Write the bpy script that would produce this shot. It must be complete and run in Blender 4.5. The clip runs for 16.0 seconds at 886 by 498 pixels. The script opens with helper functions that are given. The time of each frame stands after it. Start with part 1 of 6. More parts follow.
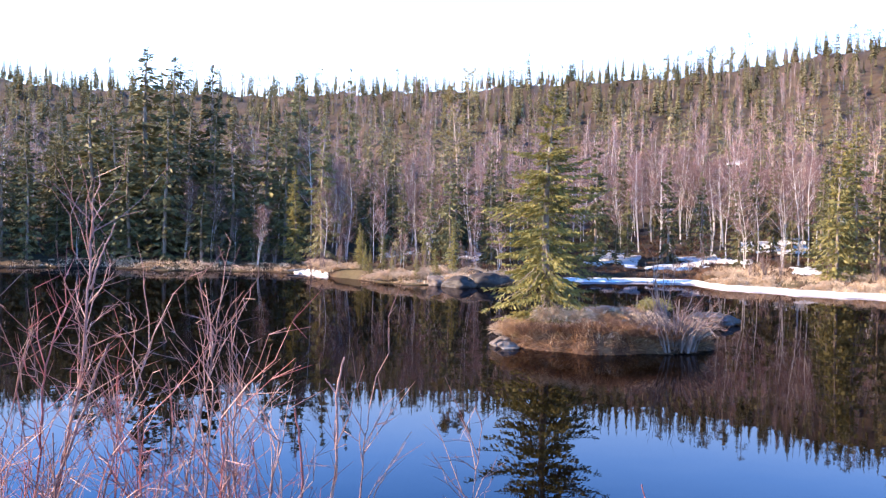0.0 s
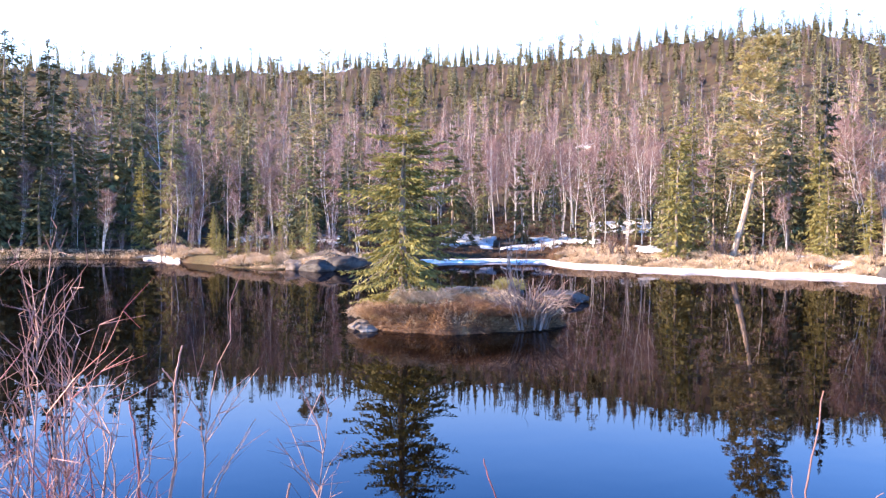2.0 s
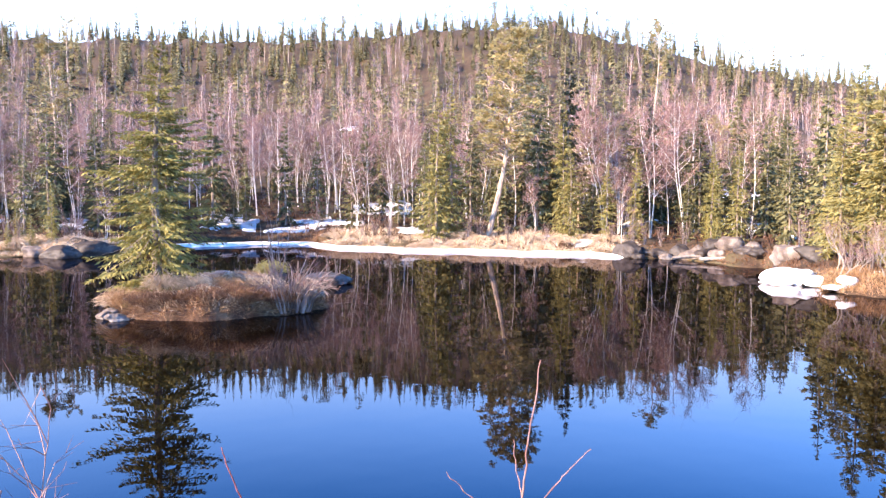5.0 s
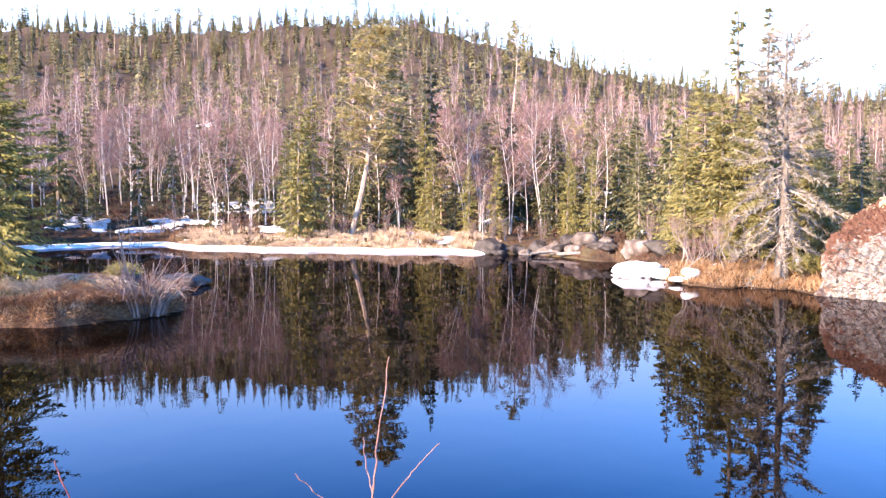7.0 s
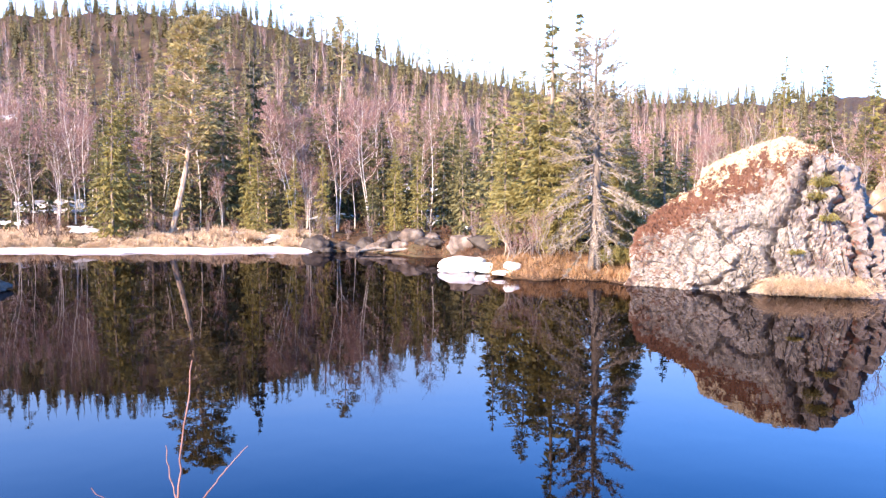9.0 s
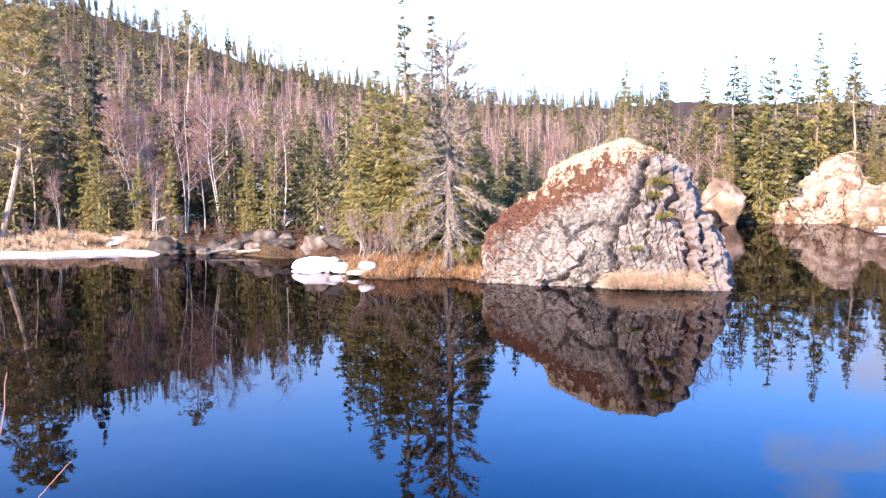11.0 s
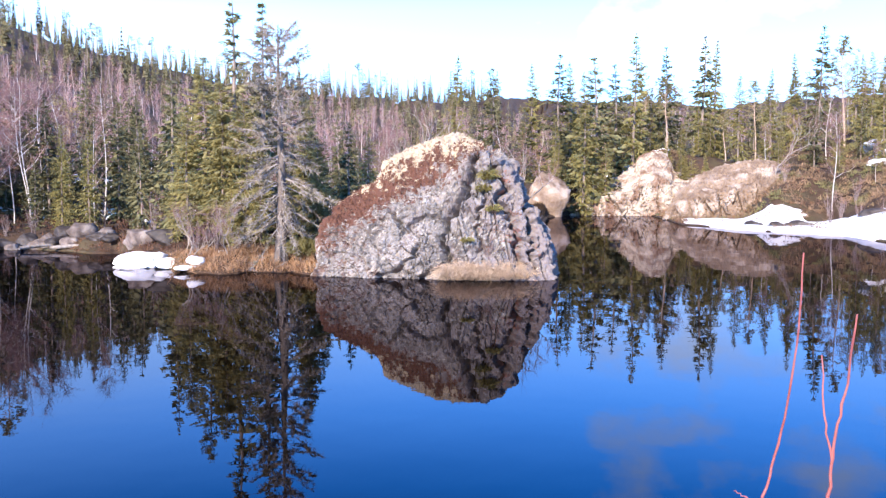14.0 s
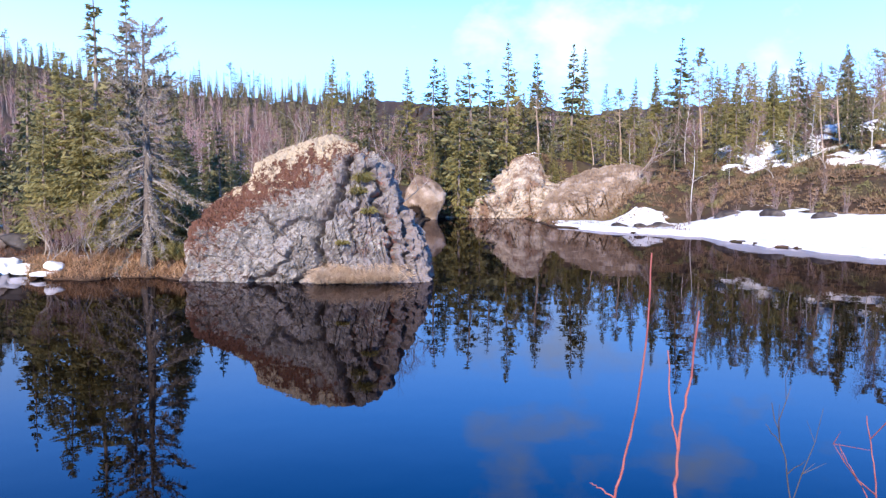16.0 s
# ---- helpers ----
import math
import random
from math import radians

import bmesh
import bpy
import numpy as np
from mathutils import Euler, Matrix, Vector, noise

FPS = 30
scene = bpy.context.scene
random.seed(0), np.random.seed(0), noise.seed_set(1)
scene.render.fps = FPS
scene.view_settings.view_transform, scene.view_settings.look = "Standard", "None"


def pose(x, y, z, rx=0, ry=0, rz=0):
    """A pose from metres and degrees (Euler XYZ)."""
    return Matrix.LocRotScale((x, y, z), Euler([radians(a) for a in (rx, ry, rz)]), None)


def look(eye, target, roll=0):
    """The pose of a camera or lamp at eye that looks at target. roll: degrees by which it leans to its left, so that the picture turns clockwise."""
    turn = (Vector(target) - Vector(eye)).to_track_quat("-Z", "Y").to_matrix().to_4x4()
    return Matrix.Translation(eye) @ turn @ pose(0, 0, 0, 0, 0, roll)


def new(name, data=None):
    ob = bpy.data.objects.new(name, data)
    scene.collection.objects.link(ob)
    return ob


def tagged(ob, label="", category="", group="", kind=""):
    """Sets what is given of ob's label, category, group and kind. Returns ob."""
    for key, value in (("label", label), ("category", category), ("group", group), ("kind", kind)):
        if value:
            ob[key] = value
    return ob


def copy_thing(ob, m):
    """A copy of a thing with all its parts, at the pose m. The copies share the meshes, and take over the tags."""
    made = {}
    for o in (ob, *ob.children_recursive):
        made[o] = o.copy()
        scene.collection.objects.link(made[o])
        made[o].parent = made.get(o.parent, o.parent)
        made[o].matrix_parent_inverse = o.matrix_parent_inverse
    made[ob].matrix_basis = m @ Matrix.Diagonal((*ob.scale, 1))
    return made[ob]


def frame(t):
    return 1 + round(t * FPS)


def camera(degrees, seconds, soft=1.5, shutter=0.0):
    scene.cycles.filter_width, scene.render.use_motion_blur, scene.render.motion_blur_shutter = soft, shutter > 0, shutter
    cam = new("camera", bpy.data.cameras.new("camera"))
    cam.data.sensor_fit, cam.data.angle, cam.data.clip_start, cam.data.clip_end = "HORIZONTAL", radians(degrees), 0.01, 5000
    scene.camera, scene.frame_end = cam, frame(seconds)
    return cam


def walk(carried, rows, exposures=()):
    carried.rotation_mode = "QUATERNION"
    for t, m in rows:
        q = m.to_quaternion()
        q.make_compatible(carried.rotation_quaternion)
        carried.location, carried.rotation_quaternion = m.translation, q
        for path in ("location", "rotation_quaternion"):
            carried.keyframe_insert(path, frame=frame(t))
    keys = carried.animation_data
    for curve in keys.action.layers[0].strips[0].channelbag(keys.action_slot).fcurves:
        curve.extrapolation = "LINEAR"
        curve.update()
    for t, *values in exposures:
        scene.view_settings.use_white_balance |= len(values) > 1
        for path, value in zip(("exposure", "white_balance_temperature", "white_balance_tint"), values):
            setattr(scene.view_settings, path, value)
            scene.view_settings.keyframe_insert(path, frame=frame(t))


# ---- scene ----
# ---------------------------------------------------------------- camera
EYE_Z, ARM = 3.0, 0.377          # eye above the water; the phone swings at arm's length
cam = camera(55.27, 16.0, soft=1.35)
# seconds, turn, tilt, lean (degrees)
TURNS = [
    (0.0, 4.65, -1.04, -0.89), (0.5, 2.28, -1.33, -0.58), (1.0, 0.00, -1.58, -0.41), (1.5, -2.31, -1.83, -0.33),
    (2.0, -4.87, -2.11, -0.34), (2.5, -7.76, -2.38, -0.43), (3.0, -10.60, -2.65, -0.47), (3.5, -13.43, -2.86, -0.44),
    (4.0, -16.07, -3.03, -0.43), (6.5, -27.24, -3.30, -0.11), (7.0, -29.80, -3.34, -0.11), (7.5, -32.57, -3.50, -0.11),
    (8.0, -35.47, -3.62, -0.06), (8.5, -38.40, -3.61, 0.01), (9.0, -41.36, -3.55, 0.16), (9.5, -44.14, -3.53, 0.31),
    (10.0, -46.85, -3.49, 0.35), (12.5, -56.09, -4.02, 0.27), (13.0, -58.00, -4.09, 0.26), (13.5, -60.05, -4.15, 0.22),
    (14.0, -62.15, -4.15, 0.10), (14.5, -64.43, -4.15, -0.04), (15.0, -66.69, -4.05, -0.16), (15.5, -68.74, -3.99, -0.20),
    (16.0, -70.47, -3.98, -0.07)]
PATH = [(t, pose(-ARM * math.sin(radians(a)), ARM * math.cos(radians(a)), EYE_Z, 90 + p, r, a)) for t, a, p, r in TURNS]
walk(cam, PATH, exposures=[(0.0, 2.05, 7150, 14), (2.0, 2.26, 7150, 14), (4.2, 2.42, 7150, 14), (7.0, 2.34, 7250, 15), (10.2, 2.01, 7200, 16), (12.3, 1.84, 6150, 13), (14.0, 1.56, 5900, 11), (16.0, 1.06, 5800, 11)])

# ---------------------------------------------------------------- world and sun
SUN_AZ, SUN_EL = -94.0, 24.0     # clockwise from +Y; above the horizon
world = bpy.data.worlds.new("sky")
scene.world = world
world.use_nodes = True
wn, wl = world.node_tree.nodes, world.node_tree.links
wn.clear()
sky = wn.new("ShaderNodeTexSky")
sky.sky_type, sky.sun_disc = "NISHITA", False
sky.sun_elevation, sky.sun_rotation = radians(SUN_EL), radians(SUN_AZ % 360)
sky.air_density, sky.dust_density, sky.ozone_density = 1.0, 0.3, 3.0


def wnode(kind, **inputs):
    k = wn.new(kind)
    for name, value in inputs.items():
        k.inputs[name.replace("_", " ")].default_value = value
    return k


# vivid spring blue, paling to haze above the horizon
tint = wnode("ShaderNodeMix", Factor=1.0)
tint.data_type, tint.blend_type = "RGBA", "MULTIPLY"
tint.inputs["B"].default_value = (0.08, 2.9, 6.2, 1)
wc = wn.new("ShaderNodeTexCoord")
wsep = wn.new("ShaderNodeSeparateXYZ")
wl.new(wc.outputs["Generated"], wsep.inputs[0])
deep = wnode("ShaderNodeMapRange", From_Min=0.22, From_Max=0.62, To_Min=1.55, To_Max=0.14)   # darker towards the zenith
wl.new(wsep.outputs["Z"], deep.inputs["Value"])
dmix = wnode("ShaderNodeVectorMath")
dmix.operation = "SCALE"
wl.new(sky.outputs["Color"], dmix.inputs[0]), wl.new(deep.outputs["Result"], dmix.inputs["Scale"])
wl.new(dmix.outputs["Vector"], tint.inputs["A"])
haze = wn.new("ShaderNodeValToRGB")
haze.color_ramp.elements[0].position, haze.color_ramp.elements[0].color = 0.0, (1, 1, 1, 1)
haze.color_ramp.elements[1].position, haze.color_ramp.elements[1].color = 0.46, (0, 0, 0, 1)
for z, share in ((0.1, 0.97), (0.15, 0.92), (0.2, 0.76), (0.26, 0.4), (0.34, 0.09)):
    haze.color_ramp.elements.new(z).color = (share, share, share, 1)
wl.new(wsep.outputs["Z"], haze.inputs["Fac"])
hmix = wn.new("ShaderNodeMix")
hmix.data_type = "RGBA"
hmix.inputs["B"].default_value = (10.4, 14.6, 20.4, 1)
# the haze thins out on the side away from the sun
wanti = wn.new("ShaderNodeVectorMath")
wanti.operation = "DOT_PRODUCT"
wanti.inputs[1].default_value = (0.985, 0.17, 0.0)
wl.new(wc.outputs["Generated"], wanti.inputs[0])
wthin = wnode("ShaderNodeMapRange", From_Min=0.72, From_Max=0.98, To_Min=1.0, To_Max=0.82)
wl.new(wanti.outputs["Value"], wthin.inputs["Value"])
wshare = wn.new("ShaderNodeMath")
wshare.operation = "MULTIPLY"
wl.new(haze.outputs["Color"], wshare.inputs[0]), wl.new(wthin.outputs["Result"], wshare.inputs[1])
wl.new(wshare.outputs[0], hmix.inputs["Factor"])
wl.new(tint.outputs["Result"], hmix.inputs["A"])
# a few broken clouds low over the far end of the lake
wm = wn.new("ShaderNodeMapping")
wm.inputs["Scale"].default_value = (1.0, 1.0, 1.7)
wm.inputs["Location"].default_value = (0.35, 0.1, 0.2)
wl.new(wc.outputs["Generated"], wm.inputs["Vector"])
wnoise = wnode("ShaderNodeTexNoise", Scale=5.5, Detail=7, Roughness=0.55)
wl.new(wm.outputs["Vector"], wnoise.inputs["Vector"])
wdot = wn.new("ShaderNodeVectorMath")
wdot.operation = "DOT_PRODUCT"
wdot.inputs[1].default_value = (0.955, 0.14, 0.26)
wl.new(wc.outputs["Generated"], wdot.inputs[0])
wnear = wnode("ShaderNodeMapRange", From_Min=0.86, From_Max=0.99, To_Min=-0.25, To_Max=0.06)
wl.new(wdot.outputs["Value"], wnear.inputs["Value"])
wsum = wn.new("ShaderNodeMath")
wl.new(wnoise.outputs["Fac"], wsum.inputs[0]), wl.new(wnear.outputs["Result"], wsum.inputs[1])
wr = wn.new("ShaderNodeValToRGB")
wr.color_ramp.elements[0].position, wr.color_ramp.elements[1].position = 0.54, 0.72
wl.new(wsum.outputs[0], wr.inputs["Fac"])
wmix = wn.new("ShaderNodeMix")
wmix.data_type = "RGBA"
wmix.inputs["B"].default_value = (12.0, 15.5, 21.0, 1)
wl.new(wr.outputs["Color"], wmix.inputs["Factor"])
wl.new(hmix.outputs["Result"], wmix.inputs["A"])
wb = wn.new("ShaderNodeBackground")
wb.inputs["Strength"].default_value = 0.05
wl.new(wmix.outputs["Result"], wb.inputs["Color"])
wo = wn.new("ShaderNodeOutputWorld")
wl.new(wb.outputs["Background"], wo.inputs["Surface"])

lamp = bpy.data.lights.new("sun", "SUN")
lamp.energy, lamp.angle, lamp.color = 5.0, radians(0.6), (1.0, 0.81, 0.63)
sun = new("sun", lamp)
_s = Vector((math.sin(radians(SUN_AZ)) * math.cos(radians(SUN_EL)), math.cos(radians(SUN_AZ)) * math.cos(radians(SUN_EL)), math.sin(radians(SUN_EL))))
sun.matrix_world = look(_s * 100, (0, 0, 0))

# ---------------------------------------------------------------- materials

DULL = 0.78      # one factor on all base colours but the snow's


def mat(name, c1, c2, scale=3.0, rough=0.8, bump=0.0, bump_scale=None, vary=0.0, c3=None, scale3=None, cut3=(0.5, 0.62),
        stretch=(1, 1, 1), spec=0.3, island=False, space="Object", trans=0.0):
    """Two colours in a noise, a third in patches of another noise, brightness varied from piece to piece."""
    if "snow" not in name:
        c1, c2, c3 = (tuple(DULL * v for v in c) if c else c for c in (c1, c2, c3))
    m = bpy.data.materials.new(name)
    m.use_nodes = True
    n, l = m.node_tree.nodes, m.node_tree.links
    b = n["Principled BSDF"]
    b.inputs["Roughness"].default_value = rough
    b.inputs["Specular IOR Level"].default_value = spec
    tc = n.new("ShaderNodeTexCoord")
    mp = n.new("ShaderNodeMapping")
    mp.inputs["Scale"].default_value = stretch
    l.new(tc.outputs[space], mp.inputs["Vector"])
    t = n.new("ShaderNodeTexNoise")
    t.inputs["Scale"].default_value, t.inputs["Detail"].default_value, t.inputs["Roughness"].default_value = scale, 8, 0.65
    l.new(mp.outputs["Vector"], t.inputs["Vector"])
    r = n.new("ShaderNodeValToRGB")
    r.color_ramp.elements[0].position, r.color_ramp.elements[1].position = 0.34, 0.66
    r.color_ramp.elements[0].color, r.color_ramp.elements[1].color = (*c1, 1), (*c2, 1)
    l.new(t.outputs["Fac"], r.inputs["Fac"])
    col = r.outputs["Color"]
    if c3:
        t3 = n.new("ShaderNodeTexNoise")
        t3.inputs["Scale"].default_value, t3.inputs["Detail"].default_value = scale3 or scale * 0.4, 6
        l.new(mp.outputs["Vector"], t3.inputs["Vector"])
        r3 = n.new("ShaderNodeValToRGB")
        r3.color_ramp.elements[0].position, r3.color_ramp.elements[1].position = cut3
        l.new(t3.outputs["Fac"], r3.inputs["Fac"])
        x3 = n.new("ShaderNodeMix")
        x3.data_type = "RGBA"
        x3.inputs["B"].default_value = (*c3, 1)
        l.new(r3.outputs["Color"], x3.inputs["Factor"])
        l.new(col, x3.inputs["A"])
        col = x3.outputs["Result"]
    if vary:
        g = n.new("ShaderNodeNewGeometry") if island else n.new("ShaderNodeObjectInfo")
        mr = n.new("ShaderNodeMapRange")
        mr.inputs["To Min"].default_value, mr.inputs["To Max"].default_value = 1 - vary, 1 + vary
        l.new(g.outputs["Random Per Island" if island else "Random"], mr.inputs["Value"])
        h = n.new("ShaderNodeHueSaturation")
        l.new(mr.outputs["Result"], h.inputs["Value"])
        l.new(col, h.inputs["Color"])
        col = h.outputs["Color"]
    l.new(col, b.inputs["Base Color"])
    if bump:
        tb = n.new("ShaderNodeTexNoise")
        tb.inputs["Scale"].default_value, tb.inputs["Detail"].default_value = bump_scale or scale * 3, 8
        l.new(mp.outputs["Vector"], tb.inputs["Vector"])
        bp = n.new("ShaderNodeBump")
        bp.inputs["Strength"].default_value, bp.inputs["Distance"].default_value = 0.8, bump
        l.new(tb.outputs["Fac"], bp.inputs["Height"])
        l.new(bp.outputs["Normal"], b.inputs["Normal"])
    if trans:
        # thin needles and blades let some light through
        tl = n.new("ShaderNodeBsdfTranslucent")
        l.new(col, tl.inputs["Color"])
        ms = n.new("ShaderNodeMixShader")
        ms.inputs["Fac"].default_value = trans
        l.new(b.outputs["BSDF"], ms.inputs[1])
        l.new(tl.outputs["BSDF"], ms.inputs[2])
        l.new(ms.outputs["Shader"], n["Material Output"].inputs["Surface"])
    return m


M_GROUND = mat("heath_ground", (0.034, 0.021, 0.014), (0.1, 0.06, 0.036), 0.9, 0.95, 0.06, 6, c3=(0.085, 0.066, 0.034), scale3=0.35, cut3=(0.5, 0.64), space="Object")
M_ISLET = mat("islet_turf", (0.06, 0.031, 0.021), (0.17, 0.095, 0.058), 2.2, 0.95, 0.08, 7, c3=(0.21, 0.135, 0.08), scale3=1.1, cut3=(0.5, 0.64))
M_SNOW = mat("old_snow", (0.74, 0.76, 0.8), (0.86, 0.87, 0.88), 1.2, 0.6, 0.05, 5, c3=(0.62, 0.6, 0.56), scale3=2.2, cut3=(0.6, 0.75))
# snow with litter, its base greyed and blued to stand for shade
M_SLOPESNOW = mat("littered_shaded_snow", (0.5, 0.52, 0.57), (0.72, 0.74, 0.78), 0.9, 0.7, 0.06, 4, c3=(0.3, 0.25, 0.21), scale3=1.6, cut3=(0.52, 0.68))
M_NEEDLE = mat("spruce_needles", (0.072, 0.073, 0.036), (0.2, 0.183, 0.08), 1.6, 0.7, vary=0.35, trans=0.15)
# two lighter needle colours for sunlit spruces, the sunlight put into the base colour
M_NEEDLE_SUN = mat("sunlit_spruce_needles", (0.22, 0.2, 0.075), (0.44, 0.38, 0.155), 1.8, 0.7, vary=0.15, trans=0.38)
M_NEEDLE_OLIVE = mat("sunlit_olive_needles", (0.17, 0.155, 0.05), (0.35, 0.3, 0.11), 1.8, 0.7, vary=0.2, trans=0.3)
M_PINE = mat("pine_needles", (0.22, 0.185, 0.085), (0.46, 0.38, 0.18), 1.6, 0.7, vary=0.2, trans=0.35)
M_NEEDLE_THIN = mat("grey_green_needles", (0.17, 0.16, 0.07), (0.36, 0.32, 0.15), 1.8, 0.7, vary=0.15, trans=0.25)
M_BARK = mat("spruce_bark", (0.14, 0.11, 0.09), (0.36, 0.29, 0.24), 6, 0.9, 0.02, 14, stretch=(1, 1, 0.3))
M_PINEBARK = mat("pine_bark", (0.3, 0.22, 0.17), (0.6, 0.46, 0.36), 5, 0.9, 0.02, 14, stretch=(1, 1, 0.3))
M_BIRCHBARK = mat("birch_bark", (0.42, 0.385, 0.365), (0.74, 0.7, 0.67), 5, 0.7, 0.01, 14, c3=(0.07, 0.06, 0.055), scale3=5, cut3=(0.6, 0.66), stretch=(1, 1, 2.4))
M_TWIG = mat("birch_twigs", (0.15, 0.086, 0.084), (0.3, 0.178, 0.168), 1.2, 0.8, vary=0.25)
M_GREYTRUNK = mat("grey_flaking_bark", (0.075, 0.06, 0.052), (0.21, 0.175, 0.15), 6, 0.9, 0.02, 14, stretch=(1, 1, 0.3))
M_DYING = mat("dying_needles", (0.15, 0.125, 0.075), (0.3, 0.25, 0.16), 1.8, 0.8, vary=0.15, trans=0.25)
M_DEADWOOD = mat("bleached_deadwood", (0.2, 0.17, 0.15), (0.42, 0.37, 0.33), 5, 0.85, 0.01, 16, stretch=(1, 1, 0.3))
# needles and twigs paler than the near trees': distance haze put into the colour
M_WOODHAZE = mat("hazed_conifer_needles", (0.11, 0.102, 0.055), (0.28, 0.245, 0.125), 0.16, 0.8, vary=0.45, island=True, trans=0.2)
M_BIRCHHAZE = mat("hazed_birch_twigs", (0.22, 0.133, 0.13), (0.42, 0.27, 0.255), 0.12, 0.8, vary=0.3, island=True)
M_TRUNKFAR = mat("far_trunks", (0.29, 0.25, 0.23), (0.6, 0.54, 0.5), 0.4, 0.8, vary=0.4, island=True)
M_GRASS = mat("dry_grass", (0.5, 0.36, 0.245), (0.8, 0.635, 0.48), 2.0, 0.8, vary=0.35, island=True, trans=0.25)
M_SEDGE = mat("rusty_sedge", (0.12, 0.06, 0.039), (0.26, 0.146, 0.093), 2.0, 0.85, vary=0.35, island=True, trans=0.2)
M_POINTSEDGE = mat("tan_sedge", (0.28, 0.15, 0.08), (0.52, 0.34, 0.2), 2.0, 0.85, vary=0.35, island=True, trans=0.25)
M_HEATHER = mat("brown_heather", (0.058, 0.031, 0.022), (0.14, 0.072, 0.046), 1.5, 0.9, vary=0.4, island=True)
M_HEATHBLUFF = mat("olive_heath", (0.11, 0.072, 0.045), (0.27, 0.178, 0.112), 0.5, 0.9, vary=0.4, island=True, c3=(0.15, 0.14, 0.06), scale3=0.3)
M_ROCK = mat("granite", (0.085, 0.066, 0.06), (0.235, 0.19, 0.17), 2.2, 0.9, 0.04, 9, c3=(0.29, 0.255, 0.23), scale3=1.4, cut3=(0.55, 0.66), vary=0.15)
M_DARKROCK = mat("dark_wet_rock", (0.026, 0.021, 0.021), (0.08, 0.066, 0.062), 2.5, 0.65, 0.03, 9, c3=(0.13, 0.112, 0.102), scale3=1.8, cut3=(0.55, 0.68), vary=0.2)
M_SHOOT = mat("willow_shoot_bark", (0.21, 0.093, 0.082), (0.41, 0.225, 0.195), 8, 0.55, 0.002, 60, stretch=(1, 1, 0.3), vary=0.2)
M_REDSHOOT = mat("red_shoot_bark", (0.23, 0.06, 0.06), (0.42, 0.14, 0.125), 6, 0.45, 0.002, 60, stretch=(1, 1, 0.4), vary=0.15)
M_STEMGREY = mat("grey_stem_bark", (0.14, 0.105, 0.1), (0.31, 0.25, 0.235), 6, 0.8, 0.004, 30, stretch=(1, 1, 0.4), vary=0.2)


M_STEMDARK = mat("dark_twig_bark", (0.05, 0.04, 0.042), (0.12, 0.098, 0.1), 6, 0.8, stretch=(1, 1, 0.4))
M_BLUFF = mat("beige_bluff_rock", (0.22, 0.172, 0.135), (0.6, 0.51, 0.41), 1.3, 0.9, 0.2, 2.5, c3=(0.2, 0.125, 0.085), scale3=0.7, cut3=(0.47, 0.6), vary=0.1)


M_MOUND = mat("heath_grown_rock", (0.15, 0.1, 0.07), (0.34, 0.255, 0.185), 0.8, 0.95, 0.12, 3, c3=(0.42, 0.34, 0.28), scale3=0.7, cut3=(0.52, 0.62))


def water_material():
    m = bpy.data.materials.new("lake_water")
    m.use_nodes = True
    n, l = m.node_tree.nodes, m.node_tree.links
    n.remove(n["Principled BSDF"])
    depth, gloss = n.new("ShaderNodeBsdfDiffuse"), n.new("ShaderNodeBsdfGlossy")
    depth.inputs["Color"].default_value = (0.0022, 0.0016, 0.0009, 1)
    gloss.inputs["Color"].default_value, gloss.inputs["Roughness"].default_value = (0.51, 0.48, 0.53, 1), 0.0
    fres = n.new("ShaderNodeFresnel")
    fres.inputs["IOR"].default_value = 1.333
    both = n.new("ShaderNodeMixShader")
    l.new(fres.outputs[0], both.inputs["Fac"])
    l.new(depth.outputs[0], both.inputs[1]), l.new(gloss.outputs[0], both.inputs[2])
    l.new(both.outputs[0], n["Material Output"].inputs["Surface"])
    tc = n.new("ShaderNodeTexCoord")
    hs = []
    for sc, amp, st in ((0.55, 0.010, (1, 1, 1)), (2.6, 0.0016, (1, 1, 1)), (9.0, 0.0002, (1, 1, 1))):
        t = n.new("ShaderNodeTexNoise")
        t.inputs["Scale"].default_value, t.inputs["Detail"].default_value = sc, 2
        l.new(tc.outputs["Object"], t.inputs["Vector"])
        k = n.new("ShaderNodeMath")
        k.operation = "MULTIPLY"
        k.inputs[1].default_value = amp
        l.new(t.outputs["Fac"], k.inputs[0])
        hs.append(k)
    a = n.new("ShaderNodeMath")
    l.new(hs[0].outputs[0], a.inputs[0]), l.new(hs[1].outputs[0], a.inputs[1])
    a2 = n.new("ShaderNodeMath")
    l.new(a.outputs[0], a2.inputs[0]), l.new(hs[2].outputs[0], a2.inputs[1])
    bp = n.new("ShaderNodeBump")
    bp.inputs["Strength"].default_value, bp.inputs["Distance"].default_value = 1.0, 0.35
    l.new(a2.outputs[0], bp.inputs["Height"])
    for k in (depth, gloss, fres):
        l.new(bp.outputs["Normal"], k.inputs["Normal"])
    return m


M_WATER = water_material()


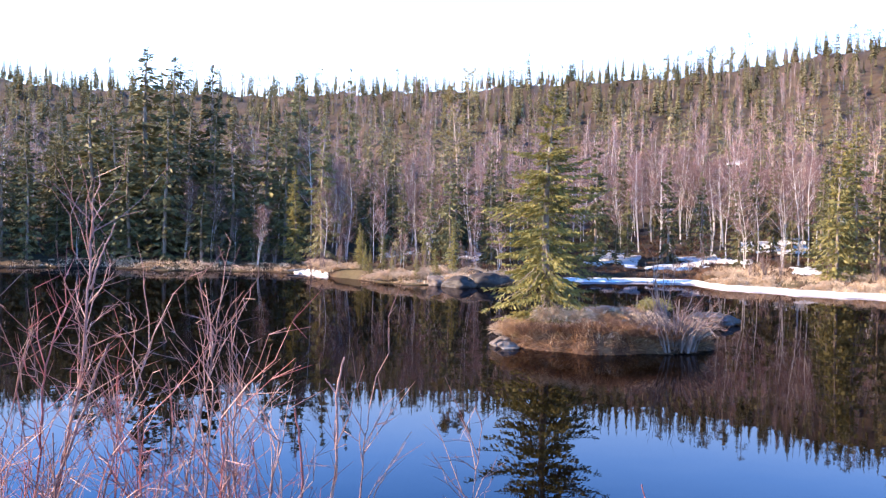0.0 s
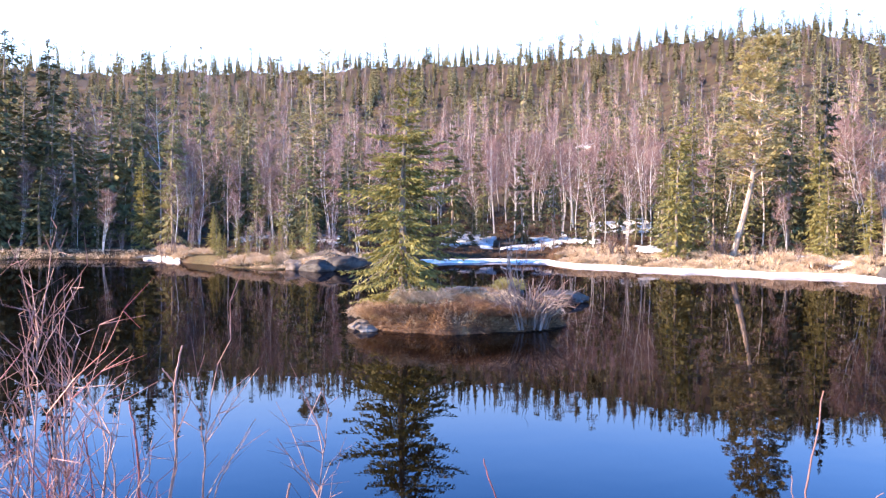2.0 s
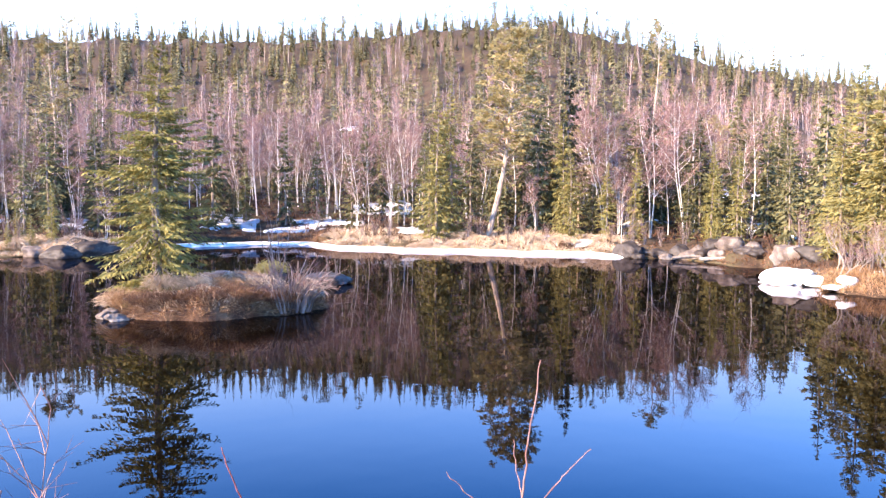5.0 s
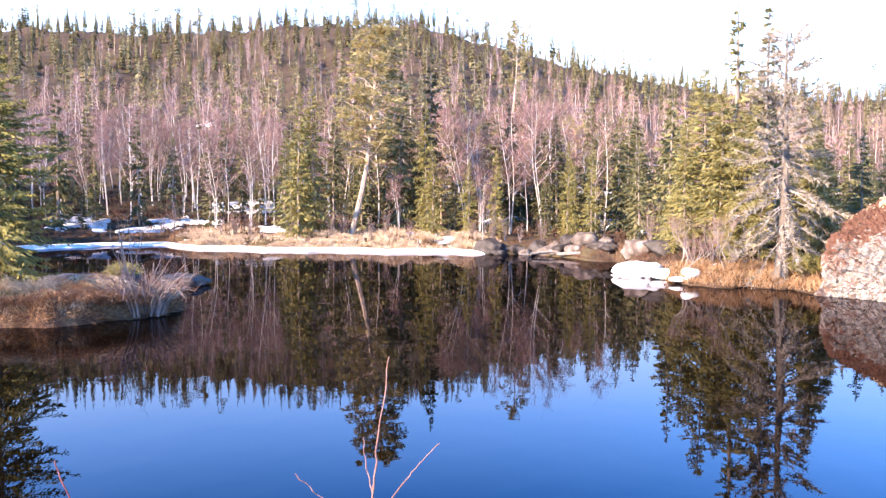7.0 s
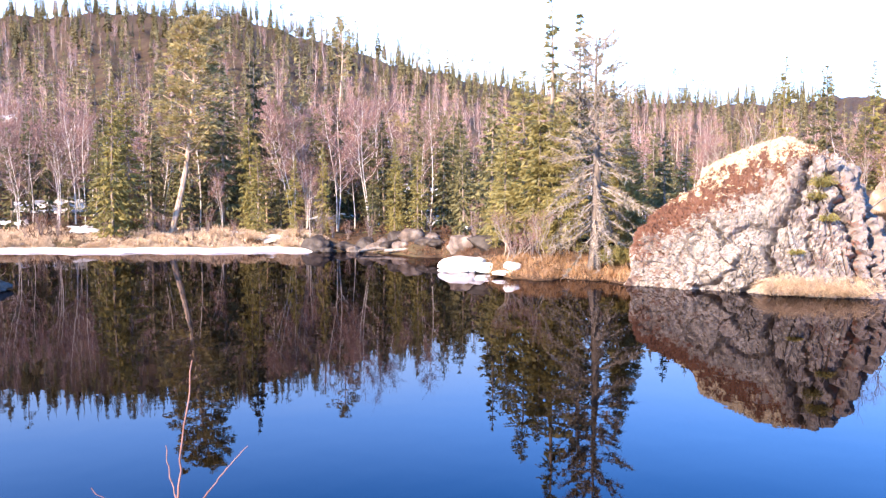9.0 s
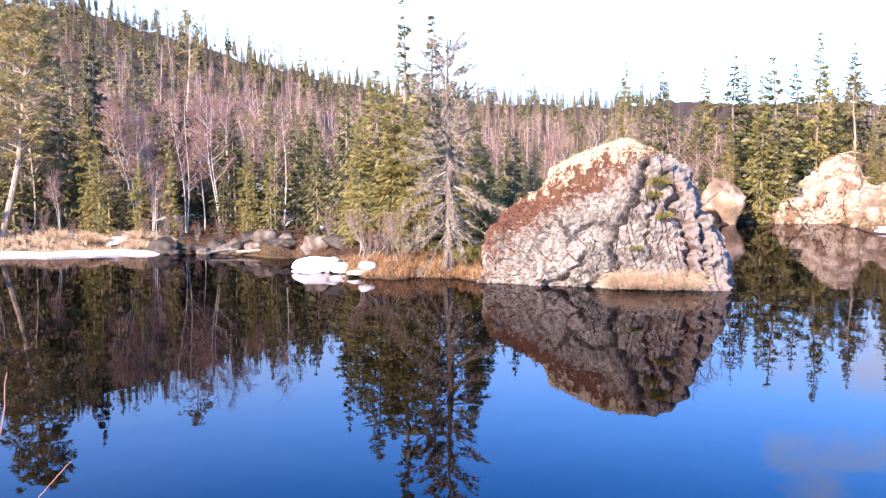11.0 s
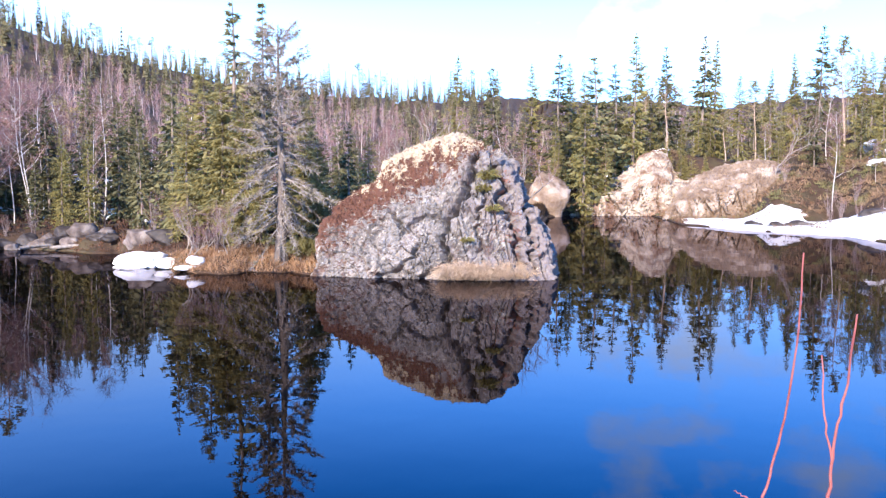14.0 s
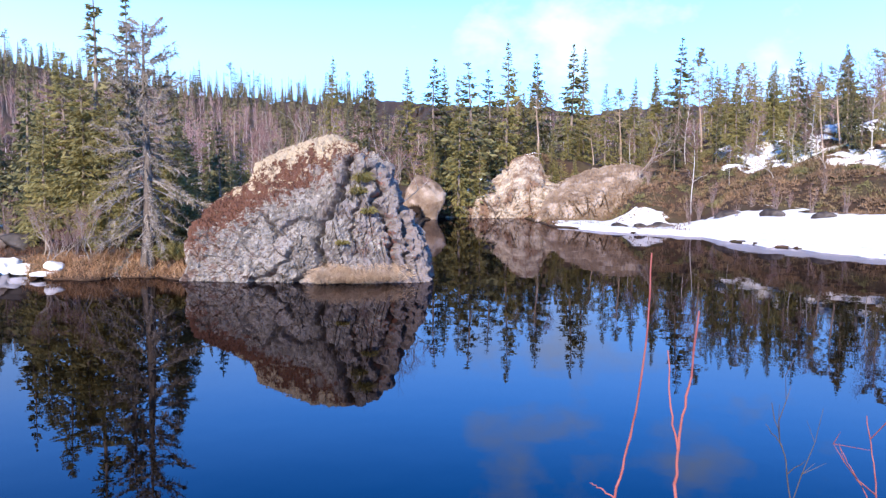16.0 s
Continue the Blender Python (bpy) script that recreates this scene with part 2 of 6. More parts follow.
def outcrop_material():
    """Grey granite with pale lichen, rusty heath on the flatter upper side and dry lichen on the crown; shade painted
    on the right.
    """
    m = mat("lichened_shaded_granite", (0.075, 0.066, 0.062), (0.285, 0.258, 0.243), 2.2, 0.9, 0.1, 6, c3=(0.42, 0.388, 0.36), scale3=1.3, cut3=(0.4, 0.78))
    n, l = m.node_tree.nodes, m.node_tree.links
    b = n["Principled BSDF"]
    col = b.inputs["Base Color"].links[0].from_socket
    tc, g = n.new("ShaderNodeTexCoord"), n.new("ShaderNodeNewGeometry")
    sp = n.new("ShaderNodeSeparateXYZ")
    l.new(g.outputs["Normal"], sp.inputs[0])
    po = n.new("ShaderNodeSeparateXYZ")
    l.new(tc.outputs["Object"], po.inputs[0])

    def patch(colour, scale, weights, lo, hi, prev):
        t = n.new("ShaderNodeTexNoise")
        t.inputs["Scale"].default_value, t.inputs["Detail"].default_value, t.inputs["Roughness"].default_value = scale, 7, 0.7
        l.new(tc.outputs["Object"], t.inputs["Vector"])
        acc = t.outputs["Fac"]
        for sock, w in weights:
            k = n.new("ShaderNodeMath")
            k.operation = "MULTIPLY_ADD"
            k.inputs[1].default_value = w
            l.new(sock, k.inputs[0]), l.new(acc, k.inputs[2])
            acc = k.outputs[0]
        mr = n.new("ShaderNodeMapRange")
        mr.inputs["From Min"].default_value, mr.inputs["From Max"].default_value = lo, hi
        l.new(acc, mr.inputs["Value"])
        x = n.new("ShaderNodeMix")
        x.data_type = "RGBA"
        x.inputs["B"].default_value = (*colour, 1)
        l.new(mr.outputs["Result"], x.inputs["Factor"]), l.new(prev, x.inputs["A"])
        return x.outputs["Result"]
    nz, px, pz = sp.outputs["Z"], po.outputs["X"], po.outputs["Z"]
    col = patch((0.4, 0.375, 0.33), 6.5, (), 0.55, 0.68, col)      # crusts of pale lichen
    col = patch((0.1, 0.085, 0.08), 7.0, (), 0.54, 0.62, col)      # dark lichen specks
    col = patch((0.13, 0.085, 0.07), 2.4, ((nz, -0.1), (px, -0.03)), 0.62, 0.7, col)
    # darker grey towards the right end: its shade put into the colour
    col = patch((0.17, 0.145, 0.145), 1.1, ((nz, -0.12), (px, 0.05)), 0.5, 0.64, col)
    col = patch((0.3, 0.15, 0.12), 1.7, ((px, 0.04), (nz, -0.2)), 0.77, 0.82, col)      # rusty streaks
    col = patch((0.088, 0.04, 0.027), 2.6, ((nz, 0.1), (px, -0.11), (pz, 0.18)), 1.08, 1.18, col)      # heath
    col = patch((0.35, 0.29, 0.21), 3.2, ((nz, 0.1), (px, -0.06), (pz, 0.18)), 1.25, 1.32, col)      # dry lichen and grass
    l.new(col, b.inputs["Base Color"])
    return m


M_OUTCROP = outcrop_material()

# ---------------------------------------------------------------- geometry tools
RNG = np.random.default_rng(7)


class Geo:
    """Collects triangles, with a material slot each."""

    def __init__(self):
        self.v, self.f, self.m, self.n = [], [], [], 0

    def add(self, v, f, slot=0):
        v, f = np.asarray(v, float).reshape(-1, 3), np.asarray(f, int).reshape(-1, 3)
        self.v.append(v), self.f.append(f + self.n), self.m.append(np.full(len(f), slot))
        self.n += len(v)

    def mesh(self, name, mats, smooth=False):
        v, f, s = np.concatenate(self.v), np.concatenate(self.f), np.concatenate(self.m)
        me = bpy.data.meshes.new(name)
        me.vertices.add(len(v)), me.loops.add(3 * len(f)), me.polygons.add(len(f))
        me.vertices.foreach_set("co", v.ravel().astype(np.float32))
        me.loops.foreach_set("vertex_index", f.ravel().astype(np.int32))
        me.polygons.foreach_set("loop_start", np.arange(0, 3 * len(f), 3, dtype=np.int32))
        me.polygons.foreach_set("material_index", s.astype(np.int32))
        me.polygons.foreach_set("use_smooth", np.full(len(f), smooth))
        for x in mats if isinstance(mats, (list, tuple)) else [mats]:
            me.materials.append(x)
        me.update(calc_edges=True)
        me.validate()
        return me


def part(name, geo, material, parent=None, label="", smooth=False):
    """Links a Geo as one mesh object, under a thing if one is given."""
    ob = new(name, geo.mesh(name, material, smooth))
    if parent:
        ob.parent = parent
    return tagged(ob, label)


def unit(v):
    return v / np.maximum(np.linalg.norm(v, axis=-1, keepdims=True), 1e-9)


def tube(geo, pts, radii, sides=6, slot=0):
    """A tapered limb along points."""
    pts, radii = np.asarray(pts, float), np.asarray(radii, float)
    d = unit(np.gradient(pts, axis=0))
    ref = np.array((1.0, 0.13, 0.07)) if abs(d[0, 0]) < 0.8 else np.array((0.05, 1.0, 0.1))
    a = unit(np.cross(d, ref))
    b = np.cross(d, a)
    th = np.linspace(0, 2 * np.pi, sides, endpoint=False)
    ring = pts[:, None] + radii[:, None, None] * (np.cos(th)[None, :, None] * a[:, None] + np.sin(th)[None, :, None] * b[:, None])
    n, f = len(pts), []
    for i in range(n - 1):
        for j in range(sides):
            k = (j + 1) % sides
            f += [(i * sides + j, i * sides + k, (i + 1) * sides + k), (i * sides + j, (i + 1) * sides + k, (i + 1) * sides + j)]
    v = np.vstack([ring.reshape(-1, 3), pts[-1:]])
    f += [((n - 1) * sides + j, (n - 1) * sides + (j + 1) % sides, n * sides) for j in range(sides)]
    geo.add(v, f, slot)


def slivers(geo, base, way, width, rng, diamond=True, slot=0):
    """Needle sprays, twigs or blades: one or two narrow triangles each."""
    base, way = np.asarray(base, float), np.asarray(way, float)
    width = np.broadcast_to(np.asarray(width, float), (len(base),))[:, None]
    side = unit(np.cross(way, rng.normal(size=base.shape))) * width * 0.5
    i = np.arange(len(base))
    if diamond:
        mid = base + way * 0.45
        v = np.stack([base, mid - side, mid + side, base + way], 1).reshape(-1, 3)
        geo.add(v, np.concatenate([np.stack([4 * i, 4 * i + 1, 4 * i + 2], 1), np.stack([4 * i + 1, 4 * i + 3, 4 * i + 2], 1)]), slot)
    else:
        v = np.stack([base - side, base + side, base + way], 1).reshape(-1, 3)
        geo.add(v, np.stack([3 * i, 3 * i + 1, 3 * i + 2], 1), slot)


def rand_dirs(n, rng):
    return unit(rng.normal(size=(n, 3)))


# ---------------------------------------------------------------- lie of the land
SHORE = np.array([(-180, 5), (-120, 5.5), (-80, 30), (-55, 60), (-38, 70), (-27.6, 71), (-23, 65.5), (-18, 64), (-14, 62.8), (-12, 57), (-9.2, 52.5),
                  (-7, 49.5), (-3.6, 48.2), (-1.3, 49), (1, 54), (4, 57), (6.7, 57.5), (11.9, 58.5), (13.8, 53), (17.3, 51), (22.4, 49.4), (27.5, 48.2),
                  (32.5, 47.5), (35.5, 47.2), (39, 43.4), (41.4, 41.8), (42.2, 37), (44.7, 32.4), (46.6, 31.3), (50.4, 30.9), (54, 30.2), (58, 30), (65, 31),
                  (68.2, 33), (69.2, 84), (70.4, 92), (72, 99), (75.6, 95), (77.8, 70), (82.4, 62.5), (87.5, 57.5), (91.2, 49), (96.5, 44.5), (104, 36), (115, 15), (130, 5), (180, 5)])
# azimuth, where the bank starts, height of the hill crest, bluff height
LAND = np.array([(-180, 0, 8, 0), (-60, 0, 30, 0), (-42, 0, 47, 0), (-36, 0, 54, 0), (-28, 0, 52, 0), (-18, 0, 53, 0), (-12, 0, 55, 0), (-5, 0.5, 57, 0), (0, 1, 59, 0), (6, 3, 61, 0), (12, 3, 62, 0), (20, 3, 67, 0), (28, 3.4, 69, 0), (35, 2, 58, 0),
                 (40, 0, 50, 0), (44, 0, 45, 0), (50, 0, 43, 0), (56, 0, 40, 0.3), (64, 0, 36, 1.5), (70, 0, 32, 3), (73, 0, 28, 6), (76, 0, 27, 7), (81, 6, 26, 4.5), (85, 9, 26, 3.2), (87.5, 16, 26, 3.2), (90, 17, 26, 3.2), (97, 18, 26, 3.2), (104, 18, 26, 3.2), (140, 0, 8, 1), (180, 0, 8, 0)])
# azimuth, distance at which the hillside begins
HILLFOOT = np.array([(-180, 20), (-100, 40), (-60, 62), (-40, 72), (-28, 77), (-14, 68), (-5, 60), (5, 66), (14, 63), (30, 58), (39, 56), (46, 62), (54, 70), (62, 88), (70, 116), (80, 112), (100, 90), (180, 20)])


def sstep(a, b, x):
    t = np.clip((x - a) / (b - a), 0, 1)
    return t * t * (3 - 2 * t)


def shore(az):
    az = (np.asarray(az, float) + 180) % 360 - 180
    s = np.interp(az, SHORE[:, 0], SHORE[:, 1])
    far = np.clip((s - 12) / 20, 0, 1)
    return s + far * (0.4 * np.sin(az * 0.9) + 0.25 * np.sin(az * 2.3 + 1) + 0.1 * np.sin(az * 4.7 + 2))


def lumps(x, y):
    return (np.sin(x * 0.31 + 1.3 * np.sin(y * 0.17)) * np.cos(y * 0.27 + np.sin(x * 0.13)) + 0.5 * np.sin(x * 0.83 + y * 0.51) * np.cos(y * 0.94 - x * 0.37)
            + 0.25 * np.sin(x * 2.1 + 2 * np.sin(y * 1.1)) * np.cos(y * 2.3 + x * 0.7))


def land(az, d):
    """Height of the ground at an azimuth (clockwise from +Y) and distance."""
    az = (np.asarray(az, float) + 180) % 360 - 180
    d = np.asarray(d, float)
    u = d - shore(az)
    ub, hz, bl = (np.interp(az, LAND[:, 0], LAND[:, k]) for k in (1, 2, 3))
    near = np.clip((shore(az) - 12) / 20, 0, 1)
    bank = 0.10 * sstep(-0.15, 0.25, u) + (0.45 * sstep(0, 1.6, u - ub) + 0.35 * sstep(1.5, 7, u - ub))
    foot = np.interp(az, HILLFOOT[:, 0], HILLFOOT[:, 1])
    climb = (np.maximum(d - foot, 0) / (340 - foot)) ** 1.25     # gentle at the foot, steeper above
    hill = 1.1 * hz * (climb - 0.5 * np.maximum(climb - 0.85, 0) - 0.45 * np.maximum(climb - 1.15, 0)) * np.interp(az, (-180, -120, -90, 110, 130, 180), (0.1, 0.2, 1, 1, 0.1, 0.1))
    hill = np.minimum(hill, hz * 1.43)
    # an unseen ridge, added off to the left to shade the spruce shore
    hill = hill + 6 * sstep(60, 105, d) * sstep(-40, -50, az) * sstep(-98, -84, az) * (0.35 + 0.65 * sstep(-66, -58, az))
    hill = hill + 4 * sstep(60, 100, d) * sstep(-40, -48, az) * sstep(-64, -58, az)
    late = np.interp(az, (67, 70, 80, 83), (0, 8, 8, 0))
    bluff = bl * (0.8 * sstep(0.2, 11, u - ub * 0.9 - late) + 0.2 * sstep(8, 26, u - ub)) + 3.6 * sstep(12, 36, u - ub) * sstep(80, 85, az) * sstep(110, 100, az)
    bank = bank + 1.3 * sstep(0, 18, u) * sstep(84, 90, az) * sstep(114, 106, az)
    x, y = d * np.sin(np.radians(az)), d * np.cos(np.radians(az))
    # low ends of the two headlands
    low = np.where(az < 74, 1 - 0.9 * sstep(64.0, 68.4, az) * (1 - sstep(82, 96, d)), 1 - 0.95 * (1 - sstep(80.6, 84.6, az)) * (1 - sstep(95, 106, d)))
    low = np.where((az > 60) & (az < 100), low, 1.0)
    bluff, hill, bank = bluff * low, hill * low, 0.1 * sstep(-0.15, 0.25, u) + (bank - 0.1 * sstep(-0.15, 0.25, u)) * low
    rough = low * lumps(x, y) * np.clip((u - ub) / 6, 0, 1) * (0.14 + 0.45 * sstep(76, 82, az) + 0.9 * sstep(15, 160, u)) * near
    behind = (1 - near) * 1.25 * sstep(-1.5, 1.2, u)
    under = np.where(u < 0, -0.06 - np.minimum(2.0, -u * 0.3), 0)
    z = np.where(u < -0.15, under, bank * near + behind + (hill + bluff) * near + rough)
    # the bank on which the camera stands
    return np.maximum(z, 1.3 - 2.2 * sstep(3.0, 6.5, d) - 3 * (d > 8))


def at(az, d, dz=0.0):
    a = radians(az)
    return Vector((d * math.sin(a), d * math.cos(a), float(land(az, d)) + dz))


def build_ground():
    cols = np.concatenate([np.arange(-180, -130, 4), np.arange(-130, -32, 1.0), np.arange(-32, 66, 0.33), np.arange(66, 72, 0.12), np.arange(72, 100, 0.33), np.arange(100, 136, 1.0), np.arange(136, 180, 4)])
    rings = np.array([0.6, 1.6, 2.4, 3.0, 3.4, 3.8, 4.2, 4.6, 5.0, 5.5, 6.0, 6.6, 7.5])
    inner = np.array([0.35, 0.55, 0.75, 0.88, 0.95])
    steps = np.array([-1.2, -0.7, -0.4, -0.2, -0.05, 0.08, 0.2, 0.35, 0.55, 0.8, 1.1, 1.5, 2, 2.6, 3.3, 4, 4.8, 5.7, 6.7, 7.8, 9, 10.4, 12, 13.8, 15.8, 18, 20.5, 23.5, 27])
    outer = 27 * np.exp(np.linspace(0.1, math.log(3000 / 27), 60))
    s = shore(cols)[:, None]
    low = np.minimum(rings[None], (s - 1.3) * np.linspace(0.03, 0.3, len(rings))[None] + 0 * s)
    low = np.where(s > 24, rings[None] + 0 * s, low)
    d = np.concatenate([low, inner[None] * (s - 1.3), s + steps[None], s + outer[None]], 1)
    az = np.broadcast_to(cols[:, None], d.shape)
    z = land(az, d)
    v = np.stack([d * np.sin(np.radians(az)), d * np.cos(np.radians(az)), z], -1)
    nc, nr = d.shape
    i, j = np.meshgrid(np.arange(nc), np.arange(nr - 1), indexing="ij")
    a, b = i * nr + j, ((i + 1) % nc) * nr + j
    f = np.concatenate([np.stack([a, a + 1, b + 1], -1).reshape(-1, 3), np.stack([a, b + 1, b], -1).reshape(-1, 3)])
    g = Geo()
    g.add(v, f)
    c = len(v.reshape(-1, 3))
    g.add(np.array([(0, 0, float(z[:, 0].mean()))]), np.zeros((0, 3), int))
    i = np.arange(nc)
    g.f.append(np.stack([np.full(nc, c), i * nr, ((i + 1) % nc) * nr], 1)), g.m.append(np.zeros(nc, int))
    tagged(part("ground", g, M_GROUND, smooth=True), "brown heath and moss ground sloping up from the lake", "ground", kind="structure")


def build_lake():
    g = Geo()
    n = 96
    th = np.linspace(0, 2 * np.pi, n, endpoint=False)
    v = np.concatenate([[(0, 0, 0)], np.stack([115 * np.sin(th), 115 * np.cos(th), 0 * th], 1)])
    g.add(v, [(0, 1 + (k + 1) % n, 1 + k) for k in range(n)])
    tagged(part("water", g, M_WATER), "still dark lake water mirroring forest and sky", "lake", kind="structure")


build_ground()
build_lake()

# ---------------------------------------------------------------- trees


def spruce_parts(h, r, seed, whorls, per, samples, spray, trunk_r, gap=0.0, low=0.06, lean=0.0, top_thin=0.0, sides=6, tip=0.2, sprays=3, fat=1.0, power=0.82, uneven=1.0, jitter=0.22, pad=0.22):
    """Trunk and crown of a spruce: whorls of drooping boughs carrying needle sprays. gap: share of boughs missing."""
    rng = np.random.default_rng(seed)
    trunk, crown = Geo(), Geo()
    tz = np.linspace(0, 1, 9)
    bend = np.stack([lean * tz ** 1.3 * h + 0.02 * h * np.sin(tz * 4 + seed) * tz, 0.015 * h * np.sin(tz * 3.1 + seed * 2) * tz], 1)
    pts = np.column_stack([bend, tz * h - 0.15 * (tz == 0)])
    tube(trunk, pts, trunk_r * (1 - tz) ** 0.85 + 0.008, sides)
    zz = np.repeat(low + (0.985 - low) * np.linspace(0, 1, whorls) ** 0.92, per)
    zz = np.clip(zz + rng.normal(0, jitter / whorls, len(zz)), low, 0.985)
    keep = rng.random(len(zz)) > gap + top_thin * np.clip(zz * 2 - 1, 0, 1)
    zz = zz[keep]
    phi = rng.random(len(zz)) * 6.283
    patchy = 0.85 + uneven * (0.22 * np.sin(phi * 2 + zz * 9 + seed) + 0.14 * np.sin(phi * 3 - zz * 17))
    ln = r * (1 - zz) ** power * np.minimum(1, 0.62 + 2.2 * (zz - low)) * rng.uniform(0.65, 1.12, len(zz)) * patchy + 0.03 * h * (1 - zz)
    rise = 0.35 * sstep(0.55, 1, zz) - 0.28 * (1 - sstep(0.1, 0.6, zz)) + rng.normal(0, 0.1, len(zz))
    out = np.stack([np.cos(phi), np.sin(phi), 0 * phi], 1)
    root = np.column_stack([np.interp(zz, tz, bend[:, 0]), np.interp(zz, tz, bend[:, 1]), zz * h])
    s = np.linspace(0.12, 1, samples)[None]

    def bough(s):
        sag = ln[:, None] * (rise[:, None] * s - 0.32 * (1 - zz[:, None]) * s * (1 - 0.75 * s))
        return root[:, None] + out[:, None] * (ln[:, None] * s)[..., None] + np.stack([0 * sag, 0 * sag, sag], -1)
    p = bough(s)
    tan = unit(bough(np.clip(s + 0.05, 0, 1.05)) - bough(s - 0.05))
    lat = np.cross(tan, np.array((0, 0, 1.0)))
    ends = bough(np.full((1, 1), 0.92))[:, 0]
    i = np.arange(len(root)) * 3
    side = np.cross(out, (0, 0, 1.0)) * (0.006 + 0.008 * ln[:, None])
    trunk.add(np.stack([root - side, root + side, ends], 1).reshape(-1, 3), np.stack([i, i + 1, i + 2], 1))
    for way, size in ((1, 1.0), (-1, 1.0), (0, 0.8))[:sprays]:
        l = spray * size * (tip + (1 - tip) * np.minimum(1, ln / (0.55 * r)))[:, None] * rng.uniform(0.55, 1.25, p.shape[:2]) * (1.15 - 0.5 * s)
        v = tan * rng.uniform(0.5, 1.0, p.shape[:2])[..., None] + lat * way * rng.uniform(0.55, 1.0, p.shape[:2])[..., None] + np.array((0, 0, -1.0)) * rng.uniform(0.05, 0.65, p.shape[:2])[..., None]
        v = unit(v + 0.18 * rng.normal(size=p.shape)) * l[..., None]
        # side shoots spread each bough into a drooping fan, widest at a third of its length
        off = way * pad * ln[:, None] * rng.random(p.shape[:2]) * np.minimum(1, 0.35 + 2 * s) * (1.05 - s)
        b = p + lat * off[..., None] - np.array((0, 0, 0.35)) * np.abs(off)[..., None] + 0.06 * spray * rng.normal(size=p.shape)
        slivers(crown, b.reshape(-1, 3), v.reshape(-1, 3), (fat * l * rng.uniform(0.17, 0.32, l.shape)).ravel(), rng)
    k = rng.uniform(0.9, 1.0, 14)
    slivers(crown, np.column_stack([np.interp(k, tz, bend[:, 0]), np.interp(k, tz, bend[:, 1]), k * h]), np.column_stack([rng.normal(0, 0.1, (14, 2)), rng.uniform(0.1, 0.5, 14)]) * spray, spray * 0.12, rng)
    return trunk, crown


def thing(name, label, category, group=""):
    return tagged(new(name), label, category, group)


def spruce(label, needles, **kw):
    t = thing("spruce_tree", label, "tree", "lakeside trees")
    trunk, crown = spruce_parts(**kw)
    part("trunk", trunk, M_BARK, t)
    part("crown", crown, needles, t)
    return t


def pine(label, h, seed, lean=0.0, bare=0.35, spread=0.24, clumps=46, dense=20, trunk_r=0.16):
    """A Scots pine: bare lower trunk, crooked limbs, needle tufts at their ends."""
    rng = np.random.default_rng(seed)
    t = thing("pine_tree", label, "tree", "lakeside trees")
    trunk, crown = Geo(), Geo()
    tz = np.linspace(0, 1, 10)
    axis = np.column_stack([lean * h * tz + 0.02 * h * np.sin(tz * 5 + seed), 0.02 * h * np.sin(tz * 4 + 2 * seed), tz * h])
    axis[0, 2] = -0.2
    tube(trunk, axis, trunk_r * (1 - 0.85 * tz), 7)
    z = rng.uniform(bare, 0.99, clumps)
    for k in range(clumps):
        root = np.array([np.interp(z[k], tz, axis[:, c]) for c in range(3)])
        ph = rng.random() * 6.283
        q = (z[k] - bare) / (1 - bare)
        ln = spread * h * (0.55 + 0.7 * q) * (1.02 - q) ** 0.45 * rng.uniform(0.5, 1.1)
        up = rng.uniform(-0.1, 0.35) + 0.4 * q
        w = np.array((math.cos(ph), math.sin(ph), up))
        ss = np.array((0, 0.4, 0.75, 1.0))[:, None]
        pts = root + w * ln * ss + np.array((0, 0, 1)) * ln * 0.2 * ss ** 2 + rng.normal(0, 0.04, (4, 3)) * ln * (ss > 0)
        tube(trunk, pts, np.array((0.05, 0.032, 0.02, 0.008)) * (0.5 + 0.5 * ln / (spread * h)), 4)
        for s in (0.5, 0.72, 0.88, 1.0):
            c = root + w * ln * s + np.array((0, 0, 1)) * ln * 0.2 * s * s + rng.normal(0, 0.12 * ln, 3) * (s < 1)
            dirs = rand_dirs(dense, rng)
            dirs[:, 2] = np.abs(dirs[:, 2]) * 0.8 - 0.2
            b = c + dirs * 0.12
            slivers(crown, b, dirs * rng.uniform(0.16, 0.36, (dense, 1)) + w * 0.1, rng.uniform(0.05, 0.1, dense), rng)
    part("trunk", trunk, M_PINEBARK, t)
    part("crown", crown, M_PINE, t)
    return t


